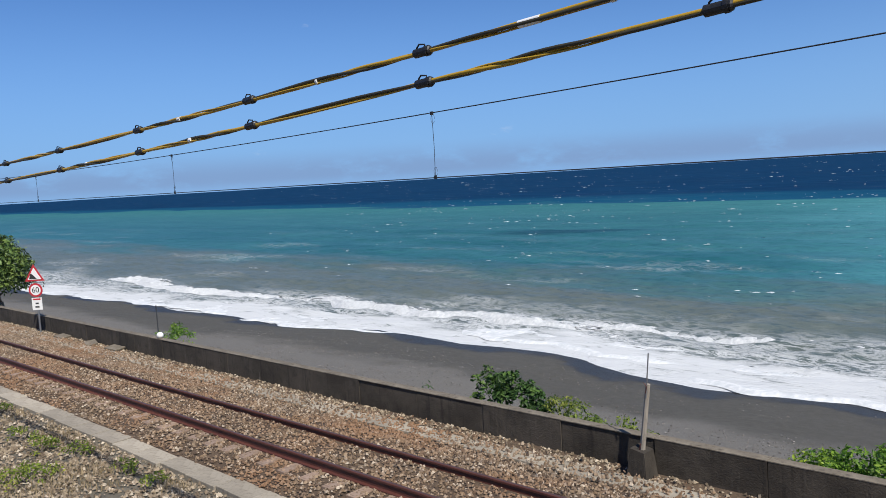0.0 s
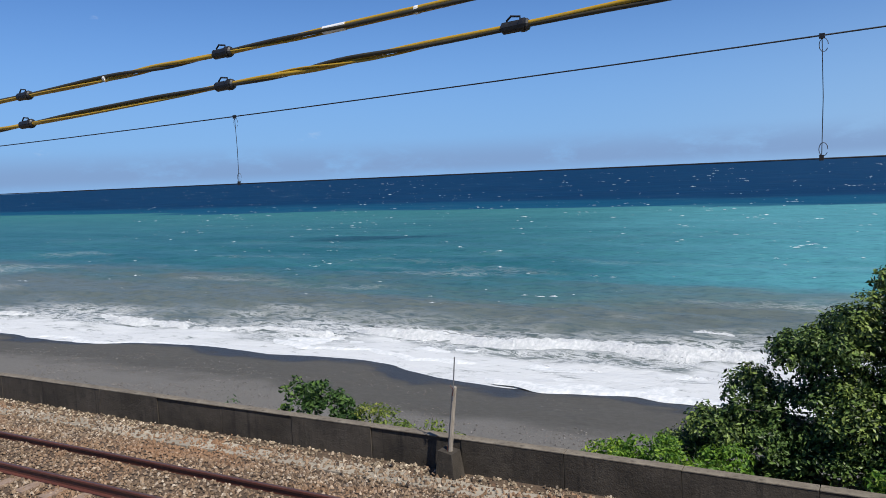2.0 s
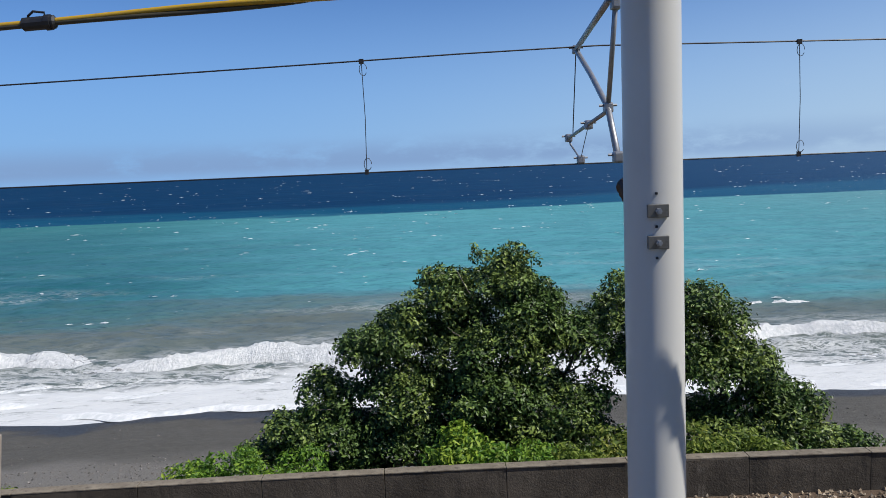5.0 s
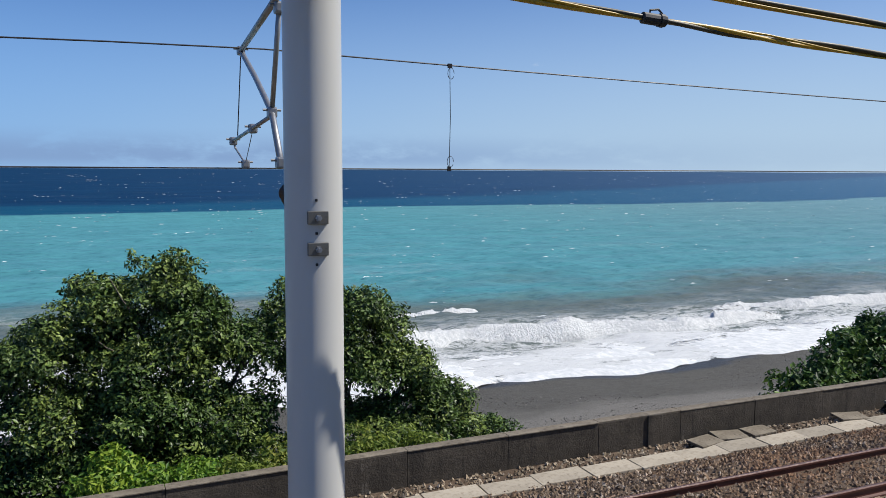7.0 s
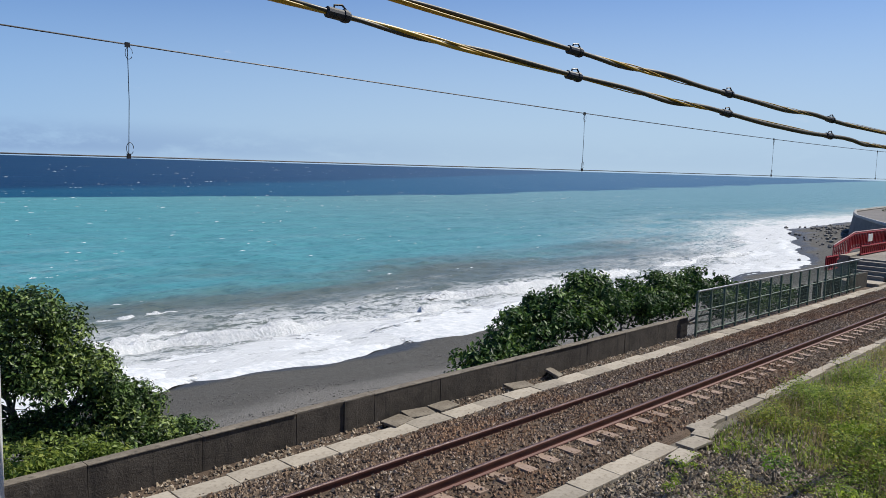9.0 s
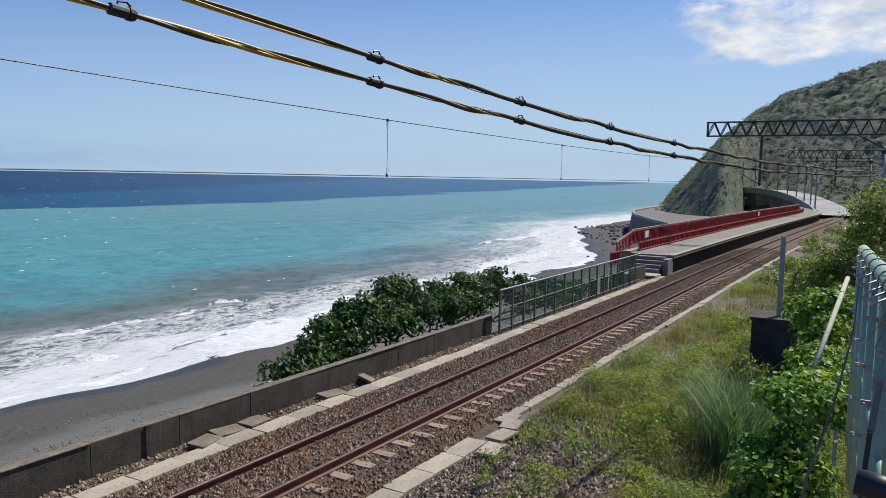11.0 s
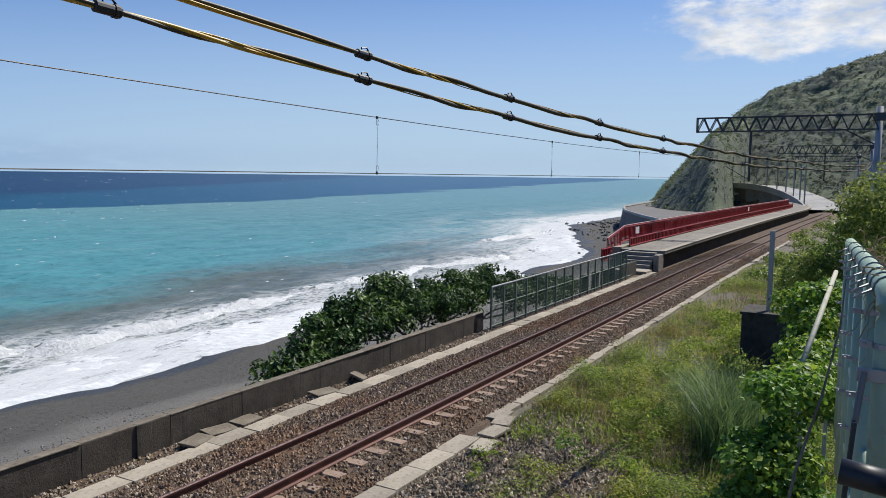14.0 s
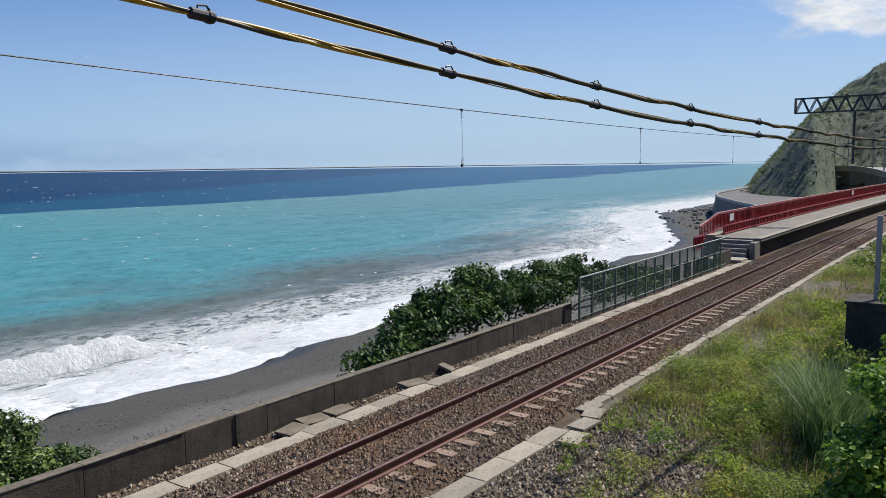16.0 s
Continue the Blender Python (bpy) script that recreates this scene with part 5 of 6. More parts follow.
for i in range(nb + 1):
    x = F0 + i * BAY
    for nm, me in (("fence_post", me_post), ("mesh_panel", me_mesh))[: 2 if i < nb else 1]:
        ob = new(nm, me)
        ob.parent = fence
        ob.matrix_basis = pose(x, fy(x), 0, 0, 0, track_turn(x))
for z, mt, r in ((1.06, "galv", 0.03), (0.42, "green_mesh", 0.022), (-0.26, "green_mesh", 0.022)):
    part("fence_rail", tubes(([(float(x), fy(x), z) for x in np.linspace(F0, F1, 12)], r), n=8), M[mt], fence)
for x in (33.2, 34.6, 35.9, 37.1):
    ob = part("concrete_stub", boxes(((x - 0.14, fy(x) + 0.22, -1.2), (x + 0.14, fy(x) + 0.5, 0.34)), bevel=0.02), M["dark_conc"])
    tagged(ob, "short dark concrete post behind the fence", "post", "concrete posts")
part("end_panel", boxes(((38.0, fy(38) + 0.12, -1.0), (40.6, fy(39) + 0.26, 0.32)), bevel=0.02), M["dark_conc"], fence, "dark concrete plinth")

# ---- platform ----
plat = thing("platform", "long low grey concrete station platform", "platform", kind="structure")
PX = np.concatenate([np.linspace(43.6, 118, 40), np.linspace(120, 150, 16)])
P_Z = 0.64
tagged(sweep("deck", [(2.15, P_Z - 0.16), (2.15, P_Z), (4.7, P_Z), (4.7, P_Z - 0.16)], PX, M["platform"], plat), "worn grey platform paving")
# base below the deck edge, darker than the paving
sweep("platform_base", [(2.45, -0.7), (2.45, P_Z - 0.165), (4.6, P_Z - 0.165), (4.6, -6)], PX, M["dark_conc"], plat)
sweep("edge_strip", [(2.13, P_Z + 0.003), (2.13, P_Z + 0.02), (2.5, P_Z + 0.02), (2.5, P_Z + 0.003)], PX, M["slab"], plat)
steps = thing("steps", "five worn concrete steps up to the platform", "stairs")
for i in range(5):
    z = -0.42 + 0.195 * (i + 1)
    y0 = float(track_y(42)) + 2.55
    part("step", boxes(((41.7 + i * 0.36, y0, -0.45), (43.6, y0 + 1.55, z)), bevel=0.015), M["platform"], steps)
part("side_wall", boxes(((42.5, float(track_y(42)) + 2.2, -0.45), (43.62, float(track_y(42)) + 2.5, 0.5)), bevel=0.03), M["platform"], steps)
part("landing", boxes(((40.6, float(track_y(41)) + 2.35, -0.5), (41.75, float(track_y(41)) + 4.2, -0.22)), bevel=0.02), M["slab"], steps)

# red railing in two tiers, sloping down beside the steps
railing = thing("red_railing", "red painted steel railing in two tiers along the platform", "railing")


def ry(x, off):
    return float(track_y(x)) + off


def rail_run(off, z0, z1, xa, xb, step, base, sheet=True):
    """Rails at two heights with flat balusters between."""
    xs = np.linspace(xa, xb, max(2, int((xb - xa) / 3)))
    for z in (z0, z1):
        part("red_rail", tubes(([(float(x), ry(x, off), base(float(x)) + z) for x in xs], 0.045), n=6), M["red"], railing)
    bm = boxes(((-0.035, -0.02, z0), (0.035, 0.02, z1 + 0.07)))
    me = bpy.data.meshes.new("baluster")
    bm.to_mesh(me)
    bm.free()
    me.materials.append(M["red"])
    x = xa
    while x < xb:
        ob = new("baluster", me)
        ob.parent = railing
        ob.matrix_basis = pose(x, ry(x, off), base(x), 0, 0, track_turn(x))
        x += step
    # solid infill sheet behind the bars
    if not sheet:
        # top rail paler than the red bars below it
        part("cap_rail", tubes(([(float(x), ry(x, off), base(float(x)) + z1 + 0.09) for x in xs], 0.03), n=6), M["pale_red"], railing, "pale pinkish top rail")
        return
    xs2 = np.linspace(xa, xb, max(2, int((xb - xa) / 3)))
    V, F = [], []
    for x in xs2:
        x = float(x)
        for dy, zz in ((0.03, z0), (0.05, z0), (0.05, z1 - 0.06), (0.03, z1 - 0.06)):
            V.append((x, ry(x, off) + dy, base(x) + zz))
    for i in range(len(xs2) - 1):
        for j in range(4):
            F.append((4 * i + j, 4 * i + 4 + j, 4 * i + 4 + (j + 1) % 4, 4 * i + (j + 1) % 4))
    raw("infill_sheet", V, F, M["red"], railing)


flat = lambda x: P_Z
ramp_base = lambda x: P_Z - 0.55 * max(0.0, min(1.0, (45.2 - x) / 2.6))
rail_run(4.55, 0.08, 0.52, 45.0, 124, 0.36, flat)
rail_run(5.15, 0.30, 1.12, 42.6, 124, 0.27, ramp_base, False)
rail_run(5.2, 0.55, 0.98, 45.2, 124, 2.0, flat)
rail_run(4.9, 0.1, 0.75, 40.9, 42.6, 0.3, lambda x: P_Z - 0.6)
for x in np.linspace(45, 124, 24):
    part("red_post", boxes(((float(x) - 0.04, ry(x, 5.1), P_Z), (float(x) + 0.04, ry(x, 5.2), P_Z + 1.0))), M["red"], railing)
sweep("white_coping", [(4.62, P_Z - 0.02), (4.62, P_Z + 0.1), (5.3, P_Z + 0.1), (5.3, -5.5)], np.linspace(43.6, 124, 24), M["slab"], railing)
for x in (46.2, 86.0):
    part("notice", boxes(((x - 0.35, ry(x, 4.46), P_Z + 0.75), (x + 0.35, ry(x, 4.49), P_Z + 1.15))), M["white"], railing, "small white notice")

# ---- road terrace and headland ----
TERR = [(101, 19), (106, 25.5), (120, 33), (136, 40.5), (146, 44), (158, 47.5), (175, 49.5), (192, 51), (230, 54), (300, 62), (300, 20), (200, 14), (130, 12)]
bm = bmesh.new()
for z0, z1 in ((-6.6, -1.5),):
    lo_v = [bm.verts.new((x, y + 0.9, z0)) for x, y in TERR]
    hi_v = [bm.verts.new((x, y, z1)) for x, y in TERR]
    n = len(TERR)
    for i in range(n):
        bm.faces.new((lo_v[i], lo_v[(i + 1) % n], hi_v[(i + 1) % n], hi_v[i]))
    bm.faces.new(hi_v)
terrace = part("road_terrace", bm, M["road"])
tagged(terrace, "curved road terrace with a battered grey sea wall", "terrace", kind="structure")
part("parapet", tubes(([(x, y - 0.2, -1.35) for x, y in TERR[:10]], 0.28), n=6), M["viaduct"], terrace)
rng = np.random.default_rng(77)
n_r = 240
rx = rng.uniform(94, 175, n_r)
ry_ = np.interp(rx, [t[0] for t in TERR[:10]], [t[1] for t in TERR[:10]]) + rng.gamma(1.8, 2.0, n_r) + 0.6
V, F = [], []
tmp = bmesh.new()
bmesh.ops.create_icosphere(tmp, subdivisions=1, radius=1)
bv = np.array([v.co[:] for v in tmp.verts])
bf = np.array([[v.index for v in f.verts] for f in tmp.faces])
tmp.free()
S = (0.12 + 0.36 * rng.random(n_r) ** 3)
RV = bv[None] * (0.75 + 0.5 * rng.random((n_r, len(bv), 1))) * S[:, None, None] * np.array([1.1, 1, 0.75])
RV = RV + np.stack([rx, ry_, ground_z(rx, ry_) + 0.15], -1)[:, None]
tagged(raw("shore_rocks", RV.reshape(-1, 3), (bf[None] + len(bv) * np.arange(n_r)[:, None, None]).reshape(-1, 3), M["rock"]), "dark boulders along the foot of the headland", "rocks", kind="stuff")

# ---- viaduct round the bay ----
VX = np.linspace(128, 196, 40)
via = thing("viaduct", "grey concrete railway viaduct curving below the hill", "viaduct", kind="structure")
V, F = [], []
for x in VX:
    y = float(track_y(x))
    z = 0.2 + 3.1 * float(smooth01(np.array((x - 128) / 60)))
    V += [(x, y + 3.2, z - 0.8), (x, y + 3.2, z + 0.4), (x, y + 2.9, z + 0.4), (x, y + 2.9, z), (x, y - 2.6, z), (x, y - 2.6, z - 0.8)]
for i in range(len(VX) - 1):
    for j in range(6):
        F.append((6 * i + j, 6 * i + 6 + j, 6 * i + 6 + (j + 1) % 6, 6 * i + (j + 1) % 6))
raw("deck", V, F, M["viaduct"], via)
for x in np.linspace(138, 194, 8):
    y = float(track_y(x))
    z = 0.2 + 3.1 * float(smooth01(np.array((x - 128) / 60)))
    part("pier", boxes(((x - 0.8, y - 1.8, -7), (x + 0.8, y + 2.6, z - 0.78)), bevel=0.1), M["viaduct"], via)
for x in np.linspace(140, 194, 9):
    y = float(track_y(x))
    z = 0.2 + 3.1 * float(smooth01(np.array((x - 128) / 60)))
    ob = part("line_post", tubes(([(x, y + 2.7, z), (x, y + 2.7, z + 6.5)], 0.12), n=8), M["galv"])
    tagged(ob, "slim grey catenary post on the viaduct", "post", "viaduct posts")

# ---- hill ----
U = [-0.6, -0.25, -0.068, 0.033, 0.126, 0.194, 0.226, 0.247, 0.262, 0.285]
EL = [0.34, 0.235, 0.168, 0.138, 0.110, 0.062, 0.022, -0.002, -0.022, -0.03]


def hill_z(X, Y):
    u = Y / X
    peak = 330 * np.interp(u, U, EL) * 0.95 + 4.5
    start = 196 + 30 * np.clip(0.12 - u, 0, 1) - 98 * smooth01((u - 0.146) / 0.03)
    t = smooth01((X - start) / (331 - start)) * smooth01((0.272 - u) / 0.02)
    z = -9.0 + (peak + 6.0) * t ** 0.85
    # steep nose standing close behind the road terrace
    t2 = smooth01((X - 128) / 42) * smooth01((0.278 - u) / 0.014)
    nose = -9.0 + (10.8 + 0.95 * np.minimum(X, 331) * np.interp(u, U, EL)) * t2
    w = smooth01((u - 0.160) / 0.032)
    z, t = z * (1 - w) + nose * w, t * (1 - w) + t2 * w
    rocky = smooth01((u - 0.15) / 0.06)
    canopy = (2.4 - 1.6 * rocky) * crowns(X, Y, 4.2) + (1.3 - 0.6 * rocky) * crowns(X, Y, 2.4)
    return z + ((5.0 * vnoise(X * 0.018, Y * 0.025, 101, 4) + 2.2 * vnoise(X * 0.07, Y * 0.09, 103, 3)) * (1 - 0.7 * rocky) + canopy) * t * np.clip((z + 4) / 14, 0, 1)


def crowns(X, Y, cell):
    """Rounded tree crowns of about that spacing, 0 to 1."""
    best = np.zeros(X.shape)
    ix, iy = np.floor(X / cell).astype(np.int64), np.floor(Y / cell).astype(np.int64)
    for a in (-1, 0, 1):
        for b in (-1, 0, 1):
            h = ((ix + a) * 374761393 + (iy + b) * 668265263) & 0x7FFFFFFF
            h = ((h ^ (h >> 13)) * 1274126177) & 0x7FFFFFFF
            cx = (ix + a + (h & 0xFF) / 255.0) * cell
            cy = (iy + b + ((h >> 8) & 0xFF) / 255.0) * cell
            tall = 0.55 + 0.45 * ((h >> 16) & 0xFF) / 255.0
            best = np.maximum(best, tall * np.sqrt(np.clip(1 - ((X - cx) ** 2 + (Y - cy) ** 2) / (0.85 * cell) ** 2, 0, 1)))
    return best


hx, hy = np.linspace(100, 380, 330), np.linspace(-200, 96, 350)
hill = grid("hillside", hx, hy, hill_z, M["hill_face"])
tagged(hill, "steep forested coastal hill in haze", "hill", kind="structure")
n_h = 16000
qx, qy = rng.uniform(110, 345, n_h), rng.uniform(-110, 92, n_h)
qz = hill_z(qx, qy)
keep = qz > -2.0
qx, qy, qz = qx[keep], qy[keep], qz[keep]
S = 0.4 + 0.6 * rng.random(len(qx)) ** 1.7
cl = [((x, y, z + 0.35 * q), (1.4 * q, 1.4 * q, 0.7 * q)) for x, y, z, q in zip(qx, qy, qz, S)]
tagged(leaf_cloud("hill_trees", cl, 5.0, 0.46, M["forest"], None, 46, slim=0.8, upb=2.2), "dense trees covering the coastal hill", "trees", kind="stuff")
# trees on the nearer inland slope
n_k = 1000
kx, ky = rng.uniform(55, 190, n_k), -3 - 55 * rng.random(n_k) ** 1.2
kz = ground_z(kx, ky)
cl = [((x, y, z + 0.9), (1.5 * s, 1.5 * s, 1.25 * s)) for x, y, z, s in zip(kx, ky, kz, 0.7 + 0.7 * rng.random(n_k))]
tagged(leaf_cloud("slope_trees", cl, 9.0, 0.64, M["leaf_light"], None, 45, slim=0.7, upb=1.2), "green scrub and trees on the inland slope", "trees", kind="stuff")

# ---- lineside things ----
sx, sy = -32.6, float(track_y(-32.6)) + 2.62
sign = thing("speed_sign", "railway signpost with a red triangle and a red-ringed disc", "sign", (sx, sy, -0.42), turn=45)
part("post", tubes(([(0, 0.03, 0), (0, 0.03, 2.62)], 0.035), n=10), M["galv"], sign)
bm = bmesh.new()
for a, dy in ((0.44, 0.0), (0.31, -0.012)):
    vs = [bm.verts.new((a * math.cos(t), dy - 0.01, 2.33 + a * math.sin(t))) for t in (math.pi / 2, math.pi * 7 / 6, math.pi * 11 / 6)]
    ws = [bm.verts.new(v.co + Vector((0, 0.012, 0))) for v in vs]
    bm.faces.new(vs)
    bm.faces.new(ws[::-1])
    for i in range(3):
        bm.faces.new((vs[i], ws[i], ws[(i + 1) % 3], vs[(i + 1) % 3]))
    if a == 0.44:
        part("triangle", bm, M["sign_red"], sign, "red triangular border plate")
        bm = bmesh.new()
part("triangle_face", bm, M["white"], sign, "white triangular face")
bm = bmesh.new()
vs = [bm.verts.new(p) for p in ((-0.2, -0.03, 2.2), (0.1, -0.03, 2.2), (-0.1, -0.03, 2.42), (-0.16, -0.03, 2.38))]
bm.faces.new(vs)
part("rockfall_symbol", bm, M["ink"], sign, "black slope symbol")
part("disc_ring", tubes(([(0, -0.005, 1.76), (0, -0.02, 1.76)], 0.27), n=32), M["sign_red"], sign, "red ring")
part("disc_face", tubes(([(0, -0.021, 1.76), (0, -0.027, 1.76)], 0.2), n=32), M["white"], sign, "white disc")
fc = bpy.data.curves.new("speed_number", "FONT")
fc.body, fc.size, fc.align_x, fc.align_y, fc.extrude = "60", 0.30, "CENTER", "CENTER", 0.002
fc.materials.append(M["ink"])
fo = new("speed_number", fc)
fo.parent = sign
fo.matrix_basis = pose(0, -0.031, 1.76, 90, 0, 0)
part("lower_plate", boxes(((-0.2, -0.012, 0.98), (0.2, 0.0, 1.46)), bevel=0.006), M["white"], sign, "white rectangular plate")
for z, w, mt in ((1.4, 0.3, "sign_red"), (1.24, 0.12, "ink"), (1.1, 0.16, "ink")):
    part("text_bar", boxes(((-w / 2, -0.016, z - 0.03), (w / 2, -0.0125, z + 0.03))), M[mt], sign)

tx = -24.1
tp = thing("thin_rod", "thin grey rod standing on the sea wall", "rod", (tx, float(track_y(tx)) + 3.12, 0.2))
part("rod", tubes(([(0, 0, 0), (0.01, 0, 1.05)], 0.018), n=6), M["dark_steel"], tp)
bm = bmesh.new()
bmesh.ops.create_icosphere(bm, subdivisions=2, radius=0.11)
for v in bm.verts:
    v.co = Vector((v.co.x * 1.15, v.co.y, max(v.co.z, -0.085))) + Vector((tx + 0.16, float(track_y(tx)) + 3.1, 0.30))
ball = part("foam_float", bm, M["white"], smooth=True)
tagged(ball, "white foam float resting on the sea wall", "float")

lx = -7.0
lp = thing("leaning_post", "bleached leaning timber post with a rod in a concrete foot", "post", (lx, float(track_y(lx)) + 2.72, -0.42))
bm = bmesh.new()
ring = [(-0.19, -0.17, 0), (0.19, -0.17, 0), (0.19, 0.2, 0), (-0.19, 0.2, 0)]
top = [(-0.14, -0.12, 0.52), (0.13, -0.12, 0.48), (0.13, 0.17, 0.48), (-0.14, 0.17, 0.52)]
va, vb = [bm.verts.new(p) for p in ring], [bm.verts.new(p) for p in top]
for i in range(4):
    bm.faces.new((va[i], va[(i + 1) % 4], vb[(i + 1) % 4], vb[i]))
bm.faces.new(vb)
part("concrete_foot", bm, M["wall"], lp)
part("timber", tubes(([(0.0, 0.02, 0.35), (0.07, 0.03, 0.95), (0.15, 0.04, 1.62)], [0.05, 0.045, 0.04]), n=8), M["timber"], lp)
part("rod", tubes(([(0.13, 0.0, 1.4), (0.2, 0.0, 2.15)], 0.012), n=6), M["galv"], lp)
part("wire_tie", tubes(([(0.14, -0.03, 1.48), (0.18, -0.05, 1.6), (0.11, -0.03, 1.66)], 0.008), ([(0.0, -0.04, 0.5), (0.03, -0.06, 0.62)], 0.008), n=5), M["rust"], lp)

# concrete block with a steel post beyond the vine
blk = thing("concrete_block", "dark mossy concrete block by the verge", "block", (22.4, 2.45, -0.42))
bm = boxes(((-0.7, -0.75, 0), (0.7, 0.78, 1.62)), bevel=0.03)
part("block", bm, M["dark_conc"], blk)
part("lip", boxes(((-0.74, -0.79, 1.58), (0.74, 0.82, 1.66)), bevel=0.01), M["dark_conc"], blk)
gp = thing("steel_post", "slim galvanised steel post", "post", (22.2, 2.62, 1.24))
part("post", boxes(((-0.06, -0.06, 0), (0.06, 0.06, 2.15)), bevel=0.012), M["galv"], gp)

# ---- footbridge edge beside the viewpoint ----
deck_z = 3.12
GZ = 4.40
bridge = thing("viewing_deck", "concrete viewing deck with a brown steel edge", "deck", kind="structure")
part("slab", boxes(((-3.0, -3.2, deck_z - 0.22), (2.35, -0.28, deck_z))), M["platform"], bridge)
part("edge_beam", boxes(((2.42, -1.6, deck_z + 0.74), (2.50, -0.10, deck_z + 0.81)), bevel=0.01), M["brown_paint"], bridge)
for x in (-2.6, 2.0):
    part("column", boxes(((x - 0.15, -1.6, -0.5), (x + 0.15, -1.3, deck_z - 0.22))), M["platform"], bridge)
for y in (-0.3, -1.4):
    part("edge_post", boxes(((2.32, y - 0.03, deck_z - 0.2), (2.418, y + 0.03, deck_z + 0.80))), M["brown_paint"], bridge)
part("pipe_clamp", boxes(((2.46, -0.14, GZ - 0.52), (2.70, -0.10, GZ - 0.49))), M["galv"], bridge)
gate = thing("green_railing", "pale green tubular steel railing with bent top pipe", "railing")


def gyx(x):
    return 0.012 + 0.059 * (x - 2.82)


def gz(x):
    return GZ + 0.015 - 0.040 * (x - 2.82)


def strap(x, z, r=0.046):
    """A flat band round an upright, with its two ears and a bolt towards the track."""
    y = gyx(x)
    bm = tubes(([(x, y, z - 0.009), (x, y, z + 0.009)], r), n=20)
    box(bm, (x - 0.006, y + r - 0.006, z - 0.011), (x + 0.006, y + r + 0.035, z + 0.011))
    tube(bm, [(x - 0.03, y + r + 0.02, z), (x + 0.03, y + r + 0.02, z)], 0.006, 6)
    return bm


END_X = 7.6
part("top_pipe", tubes(([(2.82, gyx(2.82), GZ - 1.6), (2.82, gyx(2.82), GZ - 0.075), (2.835, gyx(2.84), GZ - 0.03), (2.87, gyx(2.87), GZ + 0.004), (2.93, gyx(2.93), gz(2.93)), (5.0, gyx(5.0), gz(5.0)), (END_X, gyx(END_X), gz(END_X))], 0.042), n=20), M["green_paint"], gate, smooth=True)
for x in (3.75, 4.7, 5.65, 6.6, 7.55):
    part("upright", tubes(([(x, gyx(x), GZ - 1.9), (x, gyx(x), gz(x))], 0.042), n=16), M["green_paint"], gate, smooth=True)
    for dz in (0.16, 0.52, 0.9):
        part("strap_clamp", strap(x, gz(x) - dz), M["galv"], gate, "galvanised strap clamp")
for dz in (0.75, 1.25):
    part("middle_pipe", tubes(([(2.82, gyx(2.82), gz(2.82) - dz), (END_X, gyx(END_X), gz(END_X) - dz)], 0.022), n=12), M["green_paint"], gate, smooth=True)
for z in (GZ - 0.145, GZ - 0.235):
    part("strap_clamp", strap(2.82, z, 0.047), M["galv"], gate, "galvanised strap clamp")
part("clamp_plate", boxes(((2.768, gyx(2.8) - 0.005, GZ - 0.255), (2.776, gyx(2.8) + 0.085, GZ - 0.212)), bevel=0.003), M["galv"], gate, "galvanised clamp plate")
for x in (2.98, 3.2, 3.45, 3.8, 4.3, 4.9, 5.6, 6.4):
    r, y, z = 0.046, gyx(x), gz(x)
    part("wire_tie", tubes(([(x, y + r * math.cos(a), z + r * math.sin(a)) for a in [2 * math.pi * j / 14 for j in range(15)]], 0.0035), ([(x, y + r, z), (x - 0.03, y + 0.075, z - 0.012), (x - 0.02, y + 0.1, z - 0.03)], 0.0045), n=5), M["galv"], gate, "twisted wire tie")
pole_b = thing("stay_bar", "black rubber-sleeved bar clipped to the green railing", "bar")
part("bar", tubes(([(2.70, gyx(2.7) + 0.085, GZ - 0.36), (2.68, gyx(2.7) + 0.10, GZ - 0.60), (2.66, gyx(2.7) + 0.14, GZ - 0.98)], 0.008), n=10), M["black"], pole_b)
part("fork", tubes(([(2.745, gyx(2.7) + 0.07, GZ - 0.22), (2.70, gyx(2.7) + 0.085, GZ - 0.37)], 0.010), n=8), M["plate"], pole_b, "galvanised fork end")
gpipe = thing("pipe_fitting", "black sleeve and open grey plastic pipe elbow", "pipe")
part("sleeve", tubes(([(2.45, 0.115, GZ - 0.44), (2.45, -0.02, GZ - 0.455)], 0.037), n=18), M["black"], gpipe, "black taped sleeve", True)
part("elbow", tubes(([(2.45, -0.02, GZ - 0.455), (2.45, -0.085, GZ - 0.45)], 0.040), n=18), M["pvc"], gpipe, "", True)
bm = bmesh.new()
rings = []
for xx, rr in ((2.46, 0.043), (2.37, 0.045), (2.37, 0.036), (2.44, 0.036)):
    rings.append([bm.verts.new((xx, -0.045 + rr * math.cos(a), GZ - 0.46 + rr * math.sin(a))) for a in [2 * math.pi * j / 22 for j in range(22)]])
for a, b in zip(rings, rings[1:]):
    for j in range(22):
        bm.faces.new((a[j], a[(j + 1) % 22], b[(j + 1) % 22], b[j]))
bm.faces.new(rings[0])
bm.faces.new(rings[-1])
part("pipe_mouth", bm, M["pvc"], gpipe, "open pipe mouth", True)
# dry creeper stems on the railing
rnd = random.Random(8)
bm = bmesh.new()
